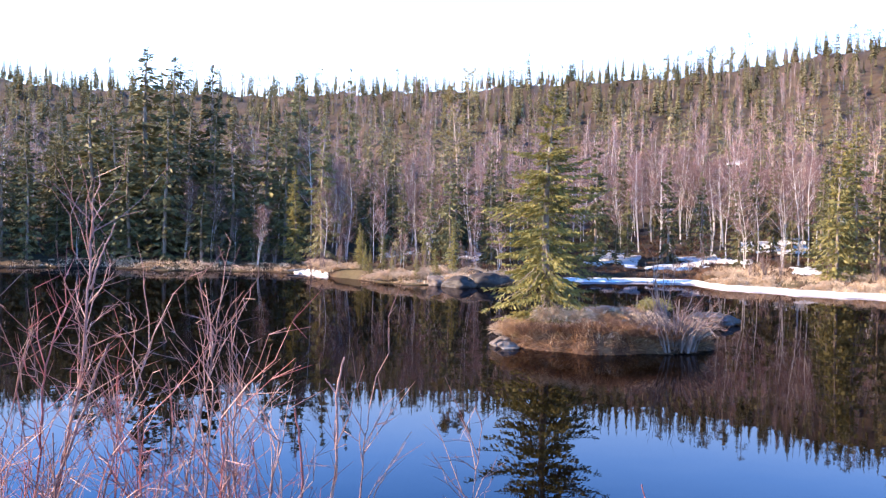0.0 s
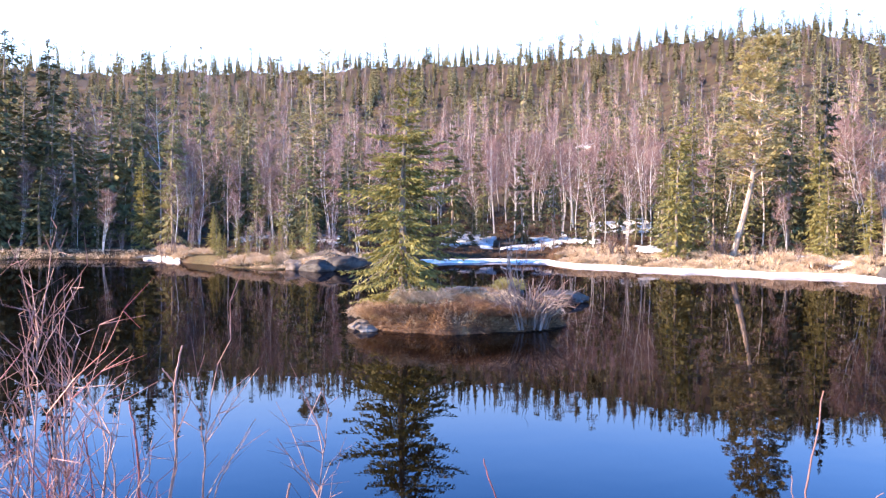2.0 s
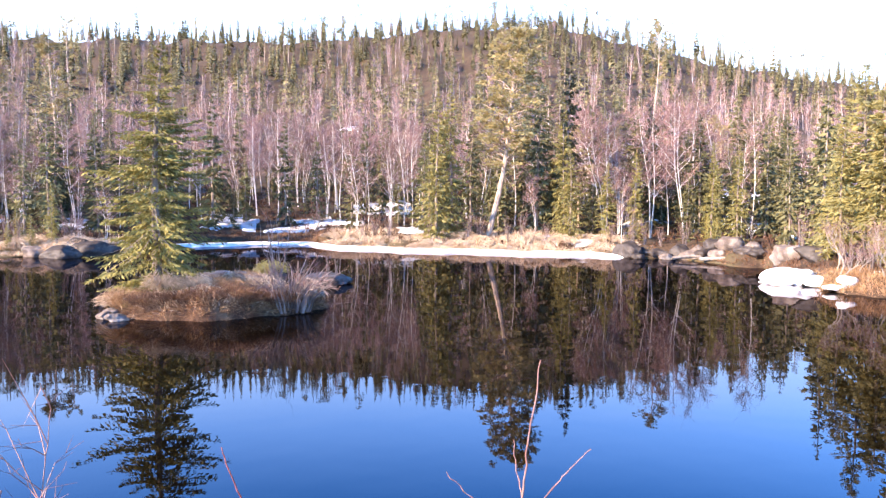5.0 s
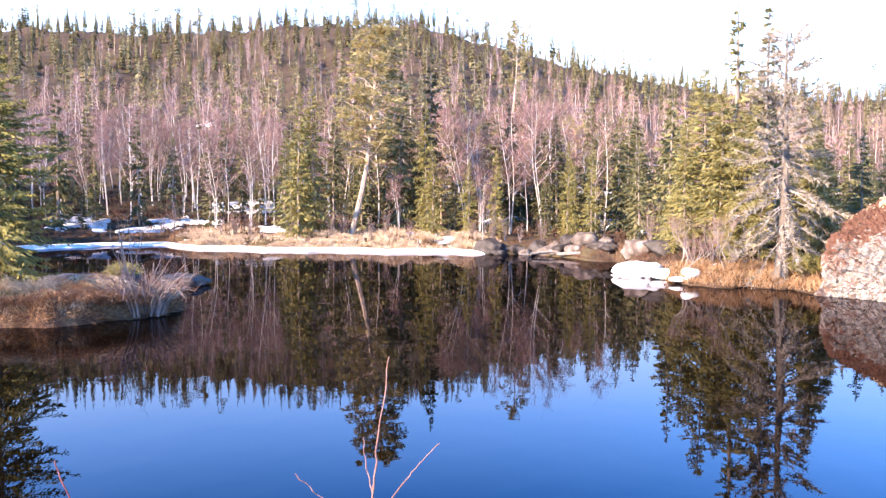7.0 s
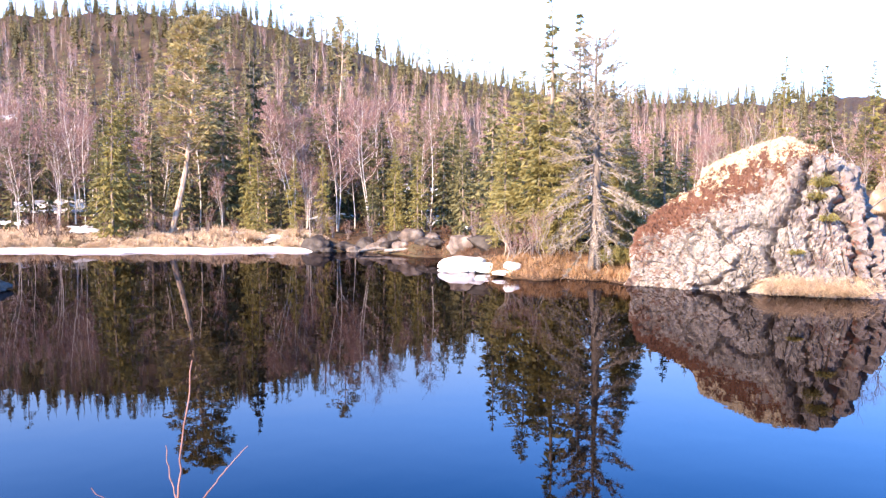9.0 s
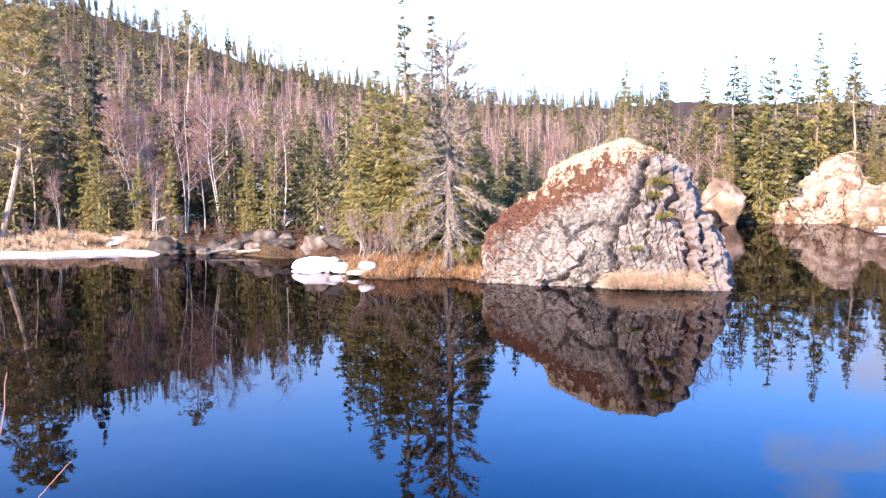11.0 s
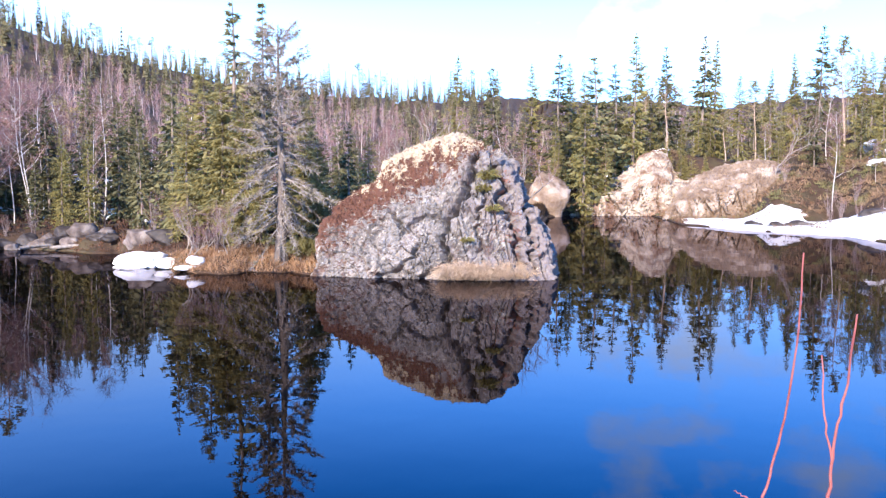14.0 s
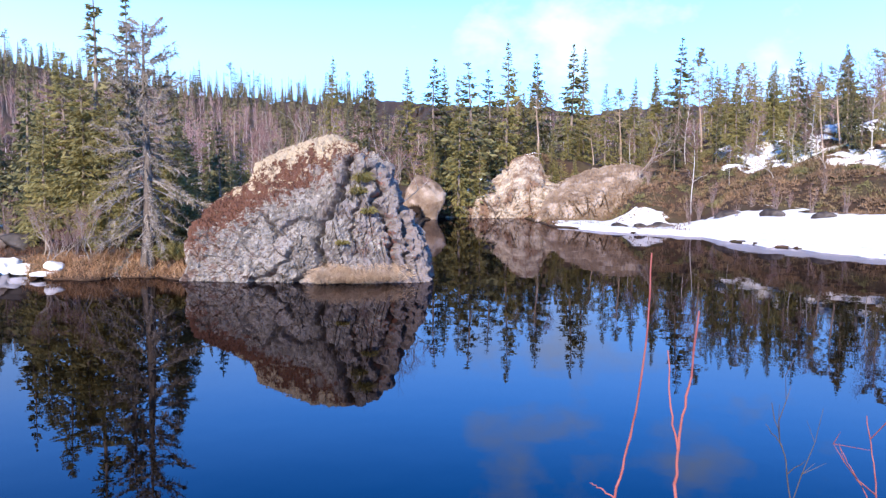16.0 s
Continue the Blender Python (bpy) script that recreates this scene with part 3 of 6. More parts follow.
def birch(label, h, seed, stems=1, limbs_n=17, twigs_n=34, lean=0.05, trunk_r=0.065, twig_w=0.024, name="birch_tree"):
    """A bare birch: white crooked stems, rising limbs and a haze of fine twigs."""
    rng = np.random.default_rng(seed)
    t = thing(name, label, "tree", "lakeside trees")
    twigs = Geo()
    for st in range(stems):
        trunk = Geo()
        hh = h * rng.uniform(0.75, 1.0) if st else h
        tz = np.linspace(0, 1, 9)
        ph = rng.random() * 6.283
        off = (lean + 0.06 * st) * hh * tz ** 1.2
        axis = np.column_stack([off * math.cos(ph) + 0.018 * hh * np.sin(tz * 6 + seed), off * math.sin(ph) + 0.018 * hh * np.cos(tz * 5 + seed * 3), tz * hh - 0.15 * (tz == 0)])
        axis[:, :2] += 0.12 * st * np.array((math.cos(ph), math.sin(ph)))
        tube(trunk, axis, trunk_r * (1 - 0.9 * tz) * (1 if st == 0 else 0.75), 6)
        for k in range(limbs_n):
            z = rng.uniform(0.3, 0.95)
            root = np.array([np.interp(z, tz, axis[:, c]) for c in range(3)])
            a = rng.random() * 6.283
            ln = hh * rng.uniform(0.14, 0.3) * (1.25 - z) ** 0.6
            w = np.array((math.cos(a) * 0.75, math.sin(a) * 0.75, rng.uniform(0.35, 1.0)))
            ss = np.array((0, 0.35, 0.7, 1.0))[:, None]
            pts = root + w * ln * ss + rng.normal(0, 0.05, (4, 3)) * ln * (ss > 0)
            tube(trunk, pts, trunk_r * 0.4 * (1.1 - z) * np.array((1, 0.7, 0.4, 0.12)) + 0.004, 3)
            n = twigs_n
            s = rng.uniform(0.15, 1, n)[:, None]
            b = root + w * ln * s
            v = unit(w * 0.8 + rng.normal(0, 0.85, (n, 3)) + (0, 0, 0.1)) * rng.uniform(0.05, 0.13, (n, 1)) * hh ** 0.8 * 1.4
            slivers(twigs, b, v, rng.uniform(0.6, 1.3, n) * twig_w, rng, diamond=False)
            m = n // 2
            e = b[:m] + v[:m] * rng.uniform(0.4, 0.9, (m, 1))
            slivers(twigs, e, unit(v[:m] + 0.05 * hh * rng.normal(size=(m, 3))) * 0.06 * hh ** 0.8 * 1.4, twig_w * 0.7, rng, diamond=False)
        part("trunk", trunk, M_BIRCHBARK, t)
    part("crown", twigs, M_TWIG, t)
    return t


def dead_spruce(label, h, seed):
    """A dying spruce: bare weathered trunk with long crooked, drooping dead boughs and a thin living tuft near the top."""
    rng = np.random.default_rng(seed)
    t = thing("dead_spruce", label, "tree", "lakeside trees")
    trunk, twigs, crown = Geo(), Geo(), Geo()
    tz = np.linspace(0, 1, 12)
    axis = np.column_stack([0.05 * np.sin(tz * 7), 0.04 * np.cos(tz * 6), tz * h - 0.2 * (tz == 0)])
    tube(trunk, axis, 0.22 * (1 - 0.93 * tz) * (1 + 0.35 * np.exp(-tz * 25)), 10)
    for k in range(120):
        z = 0.17 + 0.81 * (k + rng.random()) / 120
        root = np.array([np.interp(z, tz, axis[:, c]) for c in range(3)])
        a = rng.random() * 6.283
        ln = rng.uniform(0.45, 1.0) * (2.2 * (1 - z) ** 0.55 + 0.6)
        droop = -0.75 * (1 - sstep(0.2, 0.75, z)) + 0.18 * sstep(0.8, 1, z) + rng.normal(0, 0.12)
        ss = np.array((0, 0.25, 0.5, 0.75, 1.0))[:, None]
        pts = root + np.array((math.cos(a), math.sin(a), 0)) * ln * ss ** 0.9 + np.array((0, 0, 1)) * ln * (droop * ss + (0.3 if z > 0.5 else 0.1) * ss ** 2) + rng.normal(0, 0.035, (5, 3)) * ln * (ss > 0)
        bough = Geo()
        tube(bough, pts, (0.012 + 0.012 * (1 - z)) * np.array((1.3, 1, 0.75, 0.5, 0.2)), 4)
        bough = part("bough", bough, M_DEADWOOD, t)
        twigs = Geo()
        n = 105 if z < 0.6 else 75
        s = rng.uniform(0.2, 1, n)
        b = np.stack([np.interp(s, ss[:, 0], pts[:, c]) for c in range(3)], 1)
        v = unit(np.array((math.cos(a), math.sin(a), -0.5)) + rng.normal(0, 0.8, (n, 3))) * rng.uniform(0.1, 0.38, (n, 1))
        slivers(twigs, b, v, 0.024, rng, diamond=False)
        part("twig_spray", twigs, M_DEADWOOD, bough)
        if z > 0.62 or rng.random() < 0.8:
            m = 60 if z < 0.75 else 34
            s = rng.uniform(0.35, 1, m)
            b = np.stack([np.interp(s, ss[:, 0], pts[:, c]) for c in range(3)], 1)
            v = unit(np.array((math.cos(a), math.sin(a), 0.1)) + rng.normal(0, 0.6, (m, 3))) * rng.uniform(0.06, 0.17, (m, 1))
            slivers(crown, b, v, 0.04, rng)
    part("trunk", trunk, M_GREYTRUNK, t, "grey weathered trunk")
    part("crown", crown, M_DYING, t, "thin remaining needles")
    return t


def gnarled_birch(label, h, seed, bark=None):
    """A twisted bare birch with thick forking limbs."""
    rng = np.random.default_rng(seed)
    t = thing("gnarled_birch", label, "tree", "lakeside trees")
    trunk, twigs = Geo(), Geo()

    def grow(geo, p, d, ln, r, depth):
        n = 5
        pts = [p]
        for _ in range(n):
            d = unit(d + rng.normal(0, 0.2, 3) + np.array((0, 0, 0.12)))
            pts.append(pts[-1] + d * ln / n)
        pts = np.array(pts)
        tube(geo, pts, np.linspace(r, r * 0.55, n + 1), 6 if depth < 2 else 4)
        if depth == 3:
            m = 22
            b = pts[rng.integers(1, n + 1, m)]
            slivers(twigs, b, unit(d + rng.normal(0, 0.8, (m, 3))) * rng.uniform(0.05, 0.13, (m, 1)) * h, 0.014, rng, diamond=False)
            return
        for k in range(3 if depth else 4):
            q = pts[-1] if k == 0 else pts[rng.integers(2, n + 1)]
            grow(trunk, q, unit(d + rng.normal(0, 0.6, 3) + np.array((0, 0, 0.3))), ln * rng.uniform(0.5, 0.8), r * 0.52, depth + 1)
    grow(trunk, np.array((0, 0, -0.2)), unit(np.array((0.1, 0, 1.0))), h * 0.42, h * 0.014, 0)
    part("trunk", trunk, bark or M_BIRCHBARK, t)
    part("crown", twigs, M_TWIG, t)
    return t


def shrub(label, seed, stems=16, h=1.4, spread=0.8, r=0.012, twigs_n=10, twig_w=0.008, bark=None, name="bare_shrub", sag=0.0, base=0.15):
    """A leafless shrub: a fan of thin stems with fine side twigs."""
    rng = np.random.default_rng(seed)
    t = thing(name, label, "shrub", "leafless shrubs")
    twigs = Geo()
    for k in range(stems):
        a = rng.random() * 6.283
        hh = h * rng.uniform(0.5, 1.0)
        o = spread * rng.uniform(0.1, 1.0) * hh / h
        ss = np.linspace(0, 1, 6)[:, None]
        w = np.array((math.cos(a), math.sin(a), 0))
        pts = w * base * rng.random() + w * o * ss ** 1.2 + np.array((0, 0, 1)) * hh * (ss - sag * ss ** 3 * rng.random()) + rng.normal(0, 0.03, (6, 3)) * hh * (ss > 0) - np.array((0, 0, 0.1)) * (ss == 0)
        stem = Geo()
        tube(stem, pts, r * np.linspace(1.2, 0.25, 6) * rng.uniform(0.6, 1.1), 4)
        part("stem", stem, bark or M_STEMGREY, t)
        n = twigs_n
        s = rng.uniform(0.25, 1, n)
        b = np.stack([np.interp(s, ss[:, 0], pts[:, c]) for c in range(3)], 1)
        v = unit(w * 0.5 + np.array((0, 0, 0.8)) + rng.normal(0, 0.55, (n, 3))) * rng.uniform(0.12, 0.32, (n, 1)) * hh
        slivers(twigs, b, v, twig_w * rng.uniform(0.6, 1.2, n), rng, diamond=False)
    part("crown", twigs, M_TWIG, t)
    return t


def turned(p, s=1.0, spin=0.0, tilt=0.0, wide=None):
    w = wide or s
    return Matrix.Translation(p) @ pose(0, 0, 0, 0, tilt, spin) @ Matrix.Diagonal((w, w, s, 1))


PLACED = []


def used(x, y, gap):
    return any((x - a) ** 2 + (y - b) ** 2 < gap * gap for a, b in PLACED)


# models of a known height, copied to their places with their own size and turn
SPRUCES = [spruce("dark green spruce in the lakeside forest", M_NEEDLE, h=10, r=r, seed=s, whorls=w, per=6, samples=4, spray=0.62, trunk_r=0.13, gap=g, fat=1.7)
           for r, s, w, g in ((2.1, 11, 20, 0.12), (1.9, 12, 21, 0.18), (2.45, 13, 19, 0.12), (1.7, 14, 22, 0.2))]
PALE = [spruce("olive-green spruce, sunlight put into its pale needle colour", M_NEEDLE_OLIVE, h=10, r=r, seed=s, whorls=28, per=7, samples=6, spray=0.48, fat=1.25, trunk_r=0.12, gap=0.14)
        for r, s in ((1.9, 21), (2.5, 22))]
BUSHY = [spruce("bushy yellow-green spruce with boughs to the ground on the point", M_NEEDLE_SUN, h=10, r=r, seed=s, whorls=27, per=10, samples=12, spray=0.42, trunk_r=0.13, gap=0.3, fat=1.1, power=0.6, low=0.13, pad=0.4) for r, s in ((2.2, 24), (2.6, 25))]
THIN = [spruce("tall thin-crowned spruce on the rocky point", M_NEEDLE_THIN, h=10, r=2.7, seed=s, whorls=27, per=8, samples=9, spray=0.5, trunk_r=0.15, gap=0.3, top_thin=0.5, low=0.1, power=1.35, tip=0.5) for s in (31, 32)]
PINES = [pine("sunlit pine with a rounded open crown", 12, 41, lean=0.0), pine("tall pine among birches", 12, 42, lean=0.02, bare=0.5, clumps=34),
         pine("slender forest pine with a high crown", 12, 43, bare=0.6, clumps=24, spread=0.18)]
LEANPINE = pine("large leaning pine with a golden-green crown", 14, 44, lean=0.18, bare=0.33, clumps=130, dense=30, spread=0.25, trunk_r=0.22)
BIRCHES = [birch("bare birch with a white trunk and purple-brown twigs", 10, s, stems=st, lean=ln) for s, st, ln in ((51, 1, 0.03), (52, 2, 0.05), (53, 1, 0.08), (54, 3, 0.07), (55, 1, 0.02), (56, 2, 0.09))]
GNARLED = [gnarled_birch("twisted bare birch on the bluff", 7, 61, M_DEADWOOD), gnarled_birch("twisted bare birch on the bluff", 7, 62, M_DEADWOOD)]
MODELS = SPRUCES + PALE + BUSHY + THIN + PINES + BIRCHES + GNARLED + [LEANPINE]
TALL = {model.name: 14 if model is LEANPINE else 12 if model in PINES else 7 if model in GNARLED else 10 for model in MODELS}
OWN_PLACE = {}


def stand(model, az, d, top=None, height=None, wide=1.0, spin=None, label="", tilt=0.0, dz=0.0):
    """Puts a tree at an azimuth and distance; top: slope from the eye up to its tip."""
    p = at(az, d, dz)
    h = height or EYE_Z + top * d - p.z
    s = h / TALL[model.name]
    m = turned(p, s, RNG.uniform(0, 360) if spin is None else spin, tilt, s * wide)
    if model.name in OWN_PLACE:
        ob = copy_thing(model, m)
    else:
        OWN_PLACE[model.name] = m
        ob = model
    tagged(ob, label)
    PLACED.append((p.x, p.y))
    return ob


S0, S1, S2, S3 = SPRUCES
B = BIRCHES
# trees that stand out, by azimuth, distance and slope to the tip
for model, az, d, top, wide in (
        (S0, -27, 74, 0.15, 1.15), (S2, -25.8, 72, 0.13, 1.0), (S0, -23.8, 76, 0.2, 1.2), (S2, -22.25, 78, 0.192, 1.0), (S2, -21.3, 72, 0.14, 0.9), (S1, -20.1, 77, 0.188, 0.95), (S2, -18.6, 70, 0.12, 0.95), (S0, -16.3, 72, 0.14, 1.0), (S0, -24.9, 70, 0.1, 1.1), (S2, -20.46, 66.6, 0.052, 1.15),
        (S0, -17.2, 66.4, 0.047, 1.1), (S0, -14.4, 75, 0.186, 0.85), (PALE[0], -14.5, 65.2, 0.075, 1.0), (THIN[1], -12.7, 62, 0.155, 0.75), (PINES[0], -3.9, 95, 0.168, 1.0), (S1, -11, 92, 0.192, 0.6), (PALE[0], -10, 56.3, 0.004, 1.3),
        (PALE[1], -8.7, 54.8, 0.001, 0.9), (S2, -5.5, 53.6, 0.07, 0.8), (S3, -1.5, 60, 0.086, 0.9), (S3, 5.5, 66, 0.118, 0.9), (B[2], 9.6, 69, 0.106, 1.0), (PALE[0], 20.2, 54.5, 0.127, 0.9),
        (PALE[0], 21.2, 55.5, 0.137, 0.85), (S0, 26.9, 58, 0.15, 0.9), (S3, 28.9, 58, 0.17, 0.75), (PALE[1], 29.1, 53.5, 0.066, 1.0), (PALE[0], 28.7, 55, 0.12, 0.7), (S0, 30.6, 56, 0.03, 1.0), (PALE[0], 33.3, 53, 0.058, 0.9), (PALE[0], 38.1, 51.5, 0.056, 0.95),
        (S1, 39.6, 72, 0.13, 0.7), (S0, 42.4, 66, 0.097, 0.9), (S1, 44.7, 62, 0.116, 0.8), (THIN[0], 48.4, 35.5, 0.228, 1.0), (BUSHY[0], 46.8, 36.2, 0.146, 1.05), (BUSHY[1], 45.6, 35.4, 0.085, 1.0), (BUSHY[0], 47.7, 34.6, 0.118, 1.1), (BUSHY[1], 49.2, 33.8, 0.1, 1.05), (BUSHY[0], 50.1, 32.9, 0.055, 1.0), (BUSHY[1], 48.3, 33.0, 0.0, 1.0), (BUSHY[0], 52.9, 33.8, 0.1, 0.9),
        (THIN[1], 50.4, 37.5, 0.21, 1.0), (PALE[1], 44.9, 36.6, 0.03, 0.9), (BUSHY[0], 53.8, 34.6, 0.055, 1.0), (PALE[1], 57.2, 45, 0.07, 1.0), (S2, 53.2, 36, 0.1, 1.1), (S3, 55.9, 43, 0.075, 1.1), (S2, 54.3, 40, 0.06, 0.9), (PINES[1], 34.5, 110, 0.203, 0.8), (PINES[2], -3, 150, 0.19, 0.8),
        (S0, 63.1, 108, 0.152, 0.75), (S1, 65.6, 102, 0.139, 0.8), (S3, 68, 105, 0.141, 0.8), (S1, 69.9, 104, 0.153, 0.8), (S3, 70.6, 107, 0.143, 0.8), (S1, 73.5, 110, 0.141, 0.8),
        (S3, 74.7, 106, 0.172, 0.8), (S1, 76.8, 112, 0.158, 0.8), (S1, 79, 112, 0.168, 0.85), (S0, 79.8, 112, 0.163, 0.75), (S2, 81.2, 102, 0.123, 0.8), (S0, 83.1, 99, 0.127, 0.8),
        (S3, 84.4, 101, 0.143, 0.8), (S1, 85.9, 97, 0.171, 0.8), (PINES[1], 87.2, 98, 0.152, 0.8), (S2, 88.7, 95, 0.141, 0.75), (B[0], 90.2, 92, 0.11, 0.9), (S2, 91.6, 90, 0.142, 0.9),
        # S0 and S2 at 36 to 43 degrees here are added to shade the creek
        (S1, 93, 93, 0.149, 0.9), (S0, 94.2, 96, 0.136, 0.9), (S2, 95.8, 91, 0.146, 0.9), (GNARLED[0], 83.4, 84, 0.085, 1.0), (B[4], 86.8, 73, 0.08, 1.0), (B[4], 82.8, 92, 0.07, 1.0), (B[1], 36.3, 54.5, 0.115, 1.0), (B[5], 34.4, 55, 0.11, 1.0), (B[0], 36.9, 56, 0.125, 1.0), (B[3], 31.3, 55, 0.1, 1.0), (GNARLED[1], 65.0, 34.2, 0.094, 1.0), (PALE[0], 71.5, 92, 0.13, 0.9), (S1, 72.3, 94, 0.15, 0.9), (PALE[1], 72.9, 92.5, 0.05, 0.9), (PALE[0], 77.7, 96, 0.045, 1.2), (PALE[1], 78.4, 97, 0.04, 1.1), (PALE[0], 76.9, 98.5, 0.055, 1.2), (S0, 37.4, 55, 0.1, 1.0), (S2, 40.2, 66, 0.1, 1.0), (S2, 41.5, 64, 0.1, 1.0), (S0, 42.9, 62, 0.085, 1.0), (S0, 36.6, 51.5, 0.03, 1.0), (GNARLED[0], 59.4, 52, 0.11, 1.0), (GNARLED[1], 61, 54, 0.1, 1.2)):
    if az < -13 and model in SPRUCES:
        wide *= 1.3     # broad old spruces of the dark shore
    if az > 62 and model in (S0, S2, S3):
        model, wide = PALE[1 if model is S2 else 0], wide * 1.1     # thinner crowns on the bluff, sun and haze put in as paler needles
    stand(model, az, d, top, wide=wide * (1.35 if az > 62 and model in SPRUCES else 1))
stand(LEANPINE, 23.6, 55.5, 0.19, spin=-24)

dead = dead_spruce("half-dead grey spruce with drooping bare boughs on the point", 8.55, 71)
dead.matrix_basis = turned(at(51.45, 31.6, -0.1))
PLACED.append(tuple(at(51.45, 31.6).xy))


DEEP = []


def belt(n, az0, az1, u0, u1, choices, heights, gap, seed):
    """Fills a stretch behind the shore with trees."""
    rng = np.random.default_rng(seed)
    k = 0
    for _ in range(n * 6):
        az, u = rng.uniform(az0, az1), rng.uniform(u0, u1)
        d = float(shore(az)) + u
        p = at(az, d)
        if used(p.x, p.y, gap):
            continue
        model, h, wide = choices[rng.integers(len(choices))], rng.uniform(*heights), rng.uniform(0.8, 1.1)
        if model in SPRUCES and u > 13:
            DEEP.append((model, turned(p, h / 10, rng.uniform(0, 360), 0, h / 10 * wide)))
            PLACED.append((p.x, p.y))
        else:
            stand(model, az, d, height=h, wide=wide)
        k += 1
        if k == n:
            break


belt(70, -42, -13.5, 2, 26, [S0, S2, S0, S2, S1, B[0]], (8, 13.0), 2.5, 1)
belt(12, -28, -12, 0.8, 4, [B[1], B[3], B[2]], (4, 6.5), 1.6, 2)
belt(46, -13, 2, 7, 30, [B[0], B[1], B[2], B[4], S3, S1, S0], (5.5, 8), 2.1, 3)
# extra spruces, added to shade the birch slope beside them
belt(20, -13, 3, 14, 32, [S0, S2, S1], (6.5, 9.5), 2.0, 41)
belt(12, -12, 0, 2, 7, [B[1], B[5], PALE[0], B[2]], (2.2, 4.5), 1.5, 4)
belt(75, 2, 20.5, 8, 34, B * 2 + [S3, S1, S2], (6, 8.5), 1.8, 5)
belt(58, 22, 41, 9, 32, B + [S0, S1, S2, S3, S0, PINES[1]], (6, 9), 1.9, 6)
belt(12, 30, 37.5, 14, 26, [S0, S2, S0], (7, 9.5), 1.7, 31)
belt(14, 30, 40, 4, 9, [B[1], B[3], B[0], PALE[0]], (3.5, 6), 1.6, 7)
belt(44, 39, 60, 21, 50, [B[1], B[3], B[5], S2, S0, S3, S1], (4.5, 6.5), 2.4, 8)
belt(26, 2, 21, 8, 30, [S0, S2, S3], (2.5, 6), 1.6, 21)
belt(26, 22, 43, 7, 26, [S0, S2, S2, B[1]], (2.5, 5.5), 1.4, 22)
belt(18, -13, 2, 6, 26, [S0, S2, B[3]], (2.5, 6), 1.6, 23)
belt(9, -13, -1, 0.8, 3.2, [PALE[0], PALE[1], B[1]], (1.2, 2.4), 0.9, 43)
# dark spruces added to stand in for shade in the creek hollow
belt(16, 38.6, 45.6, 8, 22, [S0, S2, S1], (5, 8.5), 1.5, 51)
belt(6, 45.2, 48.4, 0.9, 2.2, GNARLED, (1.4, 2.3), 0.4, 9)
belt(22, 58, 68, 64, 92, [S1, S3, S0, PALE[0], PALE[0], B[2]], (5, 9), 2.2, 12)
belt(40, 69.4, 77, 8, 30, [S0, PALE[0], PALE[1], PALE[0], PALE[0], PINES[1], B[2]], (4.5, 8.5), 2.0, 10)
belt(9, 77.5, 85, 27, 34, [PALE[0], PALE[1], BUSHY[0]], (2, 4.2), 1.5, 14)
belt(60, 76.5, 100, 30, 54, [B[2], PALE[0], S2, PALE[1], PALE[0], PALE[1], PINES[1], B[0], B[4]], (5, 9.5), 2.2, 11)
belt(12, 77, 97, 22, 34, [GNARLED[0], GNARLED[1], B[4], PALE[0]], (2.5, 5), 1.8, 24)
# spruces deep in the stand, behind the front rows, make one wood
deep_wood = Geo()
for model, m in DEEP:
    m = np.array(m)
    for child in model.children:
        me = child.data
        co, tri = np.empty(3 * len(me.vertices), np.float32), np.empty(len(me.loops), np.int32)
        me.vertices.foreach_get("co", co), me.loops.foreach_get("vertex_index", tri)
        deep_wood.add(co.reshape(-1, 3) @ m[:3, :3].T + m[:3, 3], tri, 1 if child.name.startswith("trunk") else 0)
tagged(part("conifer_wood", deep_wood, [M_NEEDLE, M_BARK]), "dark green spruces standing close behind the shore trees", "forest", kind="stuff")
for model in MODELS:
    model.matrix_basis = OWN_PLACE[model.name]


def spire(h, r, seed):
    """A far spruce: tiers of pointed, drooping boughs that narrow to a spire."""
    rng = np.random.default_rng(seed)
    v = []
    for z in np.linspace(0.08, 0.97, 13):
        n = 7 if z < 0.7 else 5
        a = rng.random() * 6.283 + np.arange(n) * 6.283 / n + rng.normal(0, 0.15, n)
        ln = (r * (1 - z) ** 0.9 + 0.16) * rng.uniform(0.6, 1.25, n)
        out = np.stack([np.cos(a), np.sin(a), 0 * a], 1)
        side = np.stack([-np.sin(a), np.cos(a), 0 * a], 1) * (0.42 * ln)[:, None]
        up = np.array((0, 0, 1.0))
        root = out * 0.12 * ln[:, None] + up * (z * h + 0.07 * h * (1 - 0.5 * z))
        tip = out * ln[:, None] + up * (z * h - rng.uniform(0.0, 0.28, (n, 1)) * ln[:, None])
        v.append(np.stack([root - side, root + side, tip], 1).reshape(-1, 3))
    v.append(np.array(((-0.1, 0, 0.9 * h), (0.1, 0, 0.9 * h), (0, 0, 1.02 * h), (0, -0.1, 0.9 * h), (0, 0.1, 0.9 * h), (0, 0, 1.02 * h))))
    v = np.concatenate(v)
    return v, np.arange(len(v)).reshape(-1, 3)


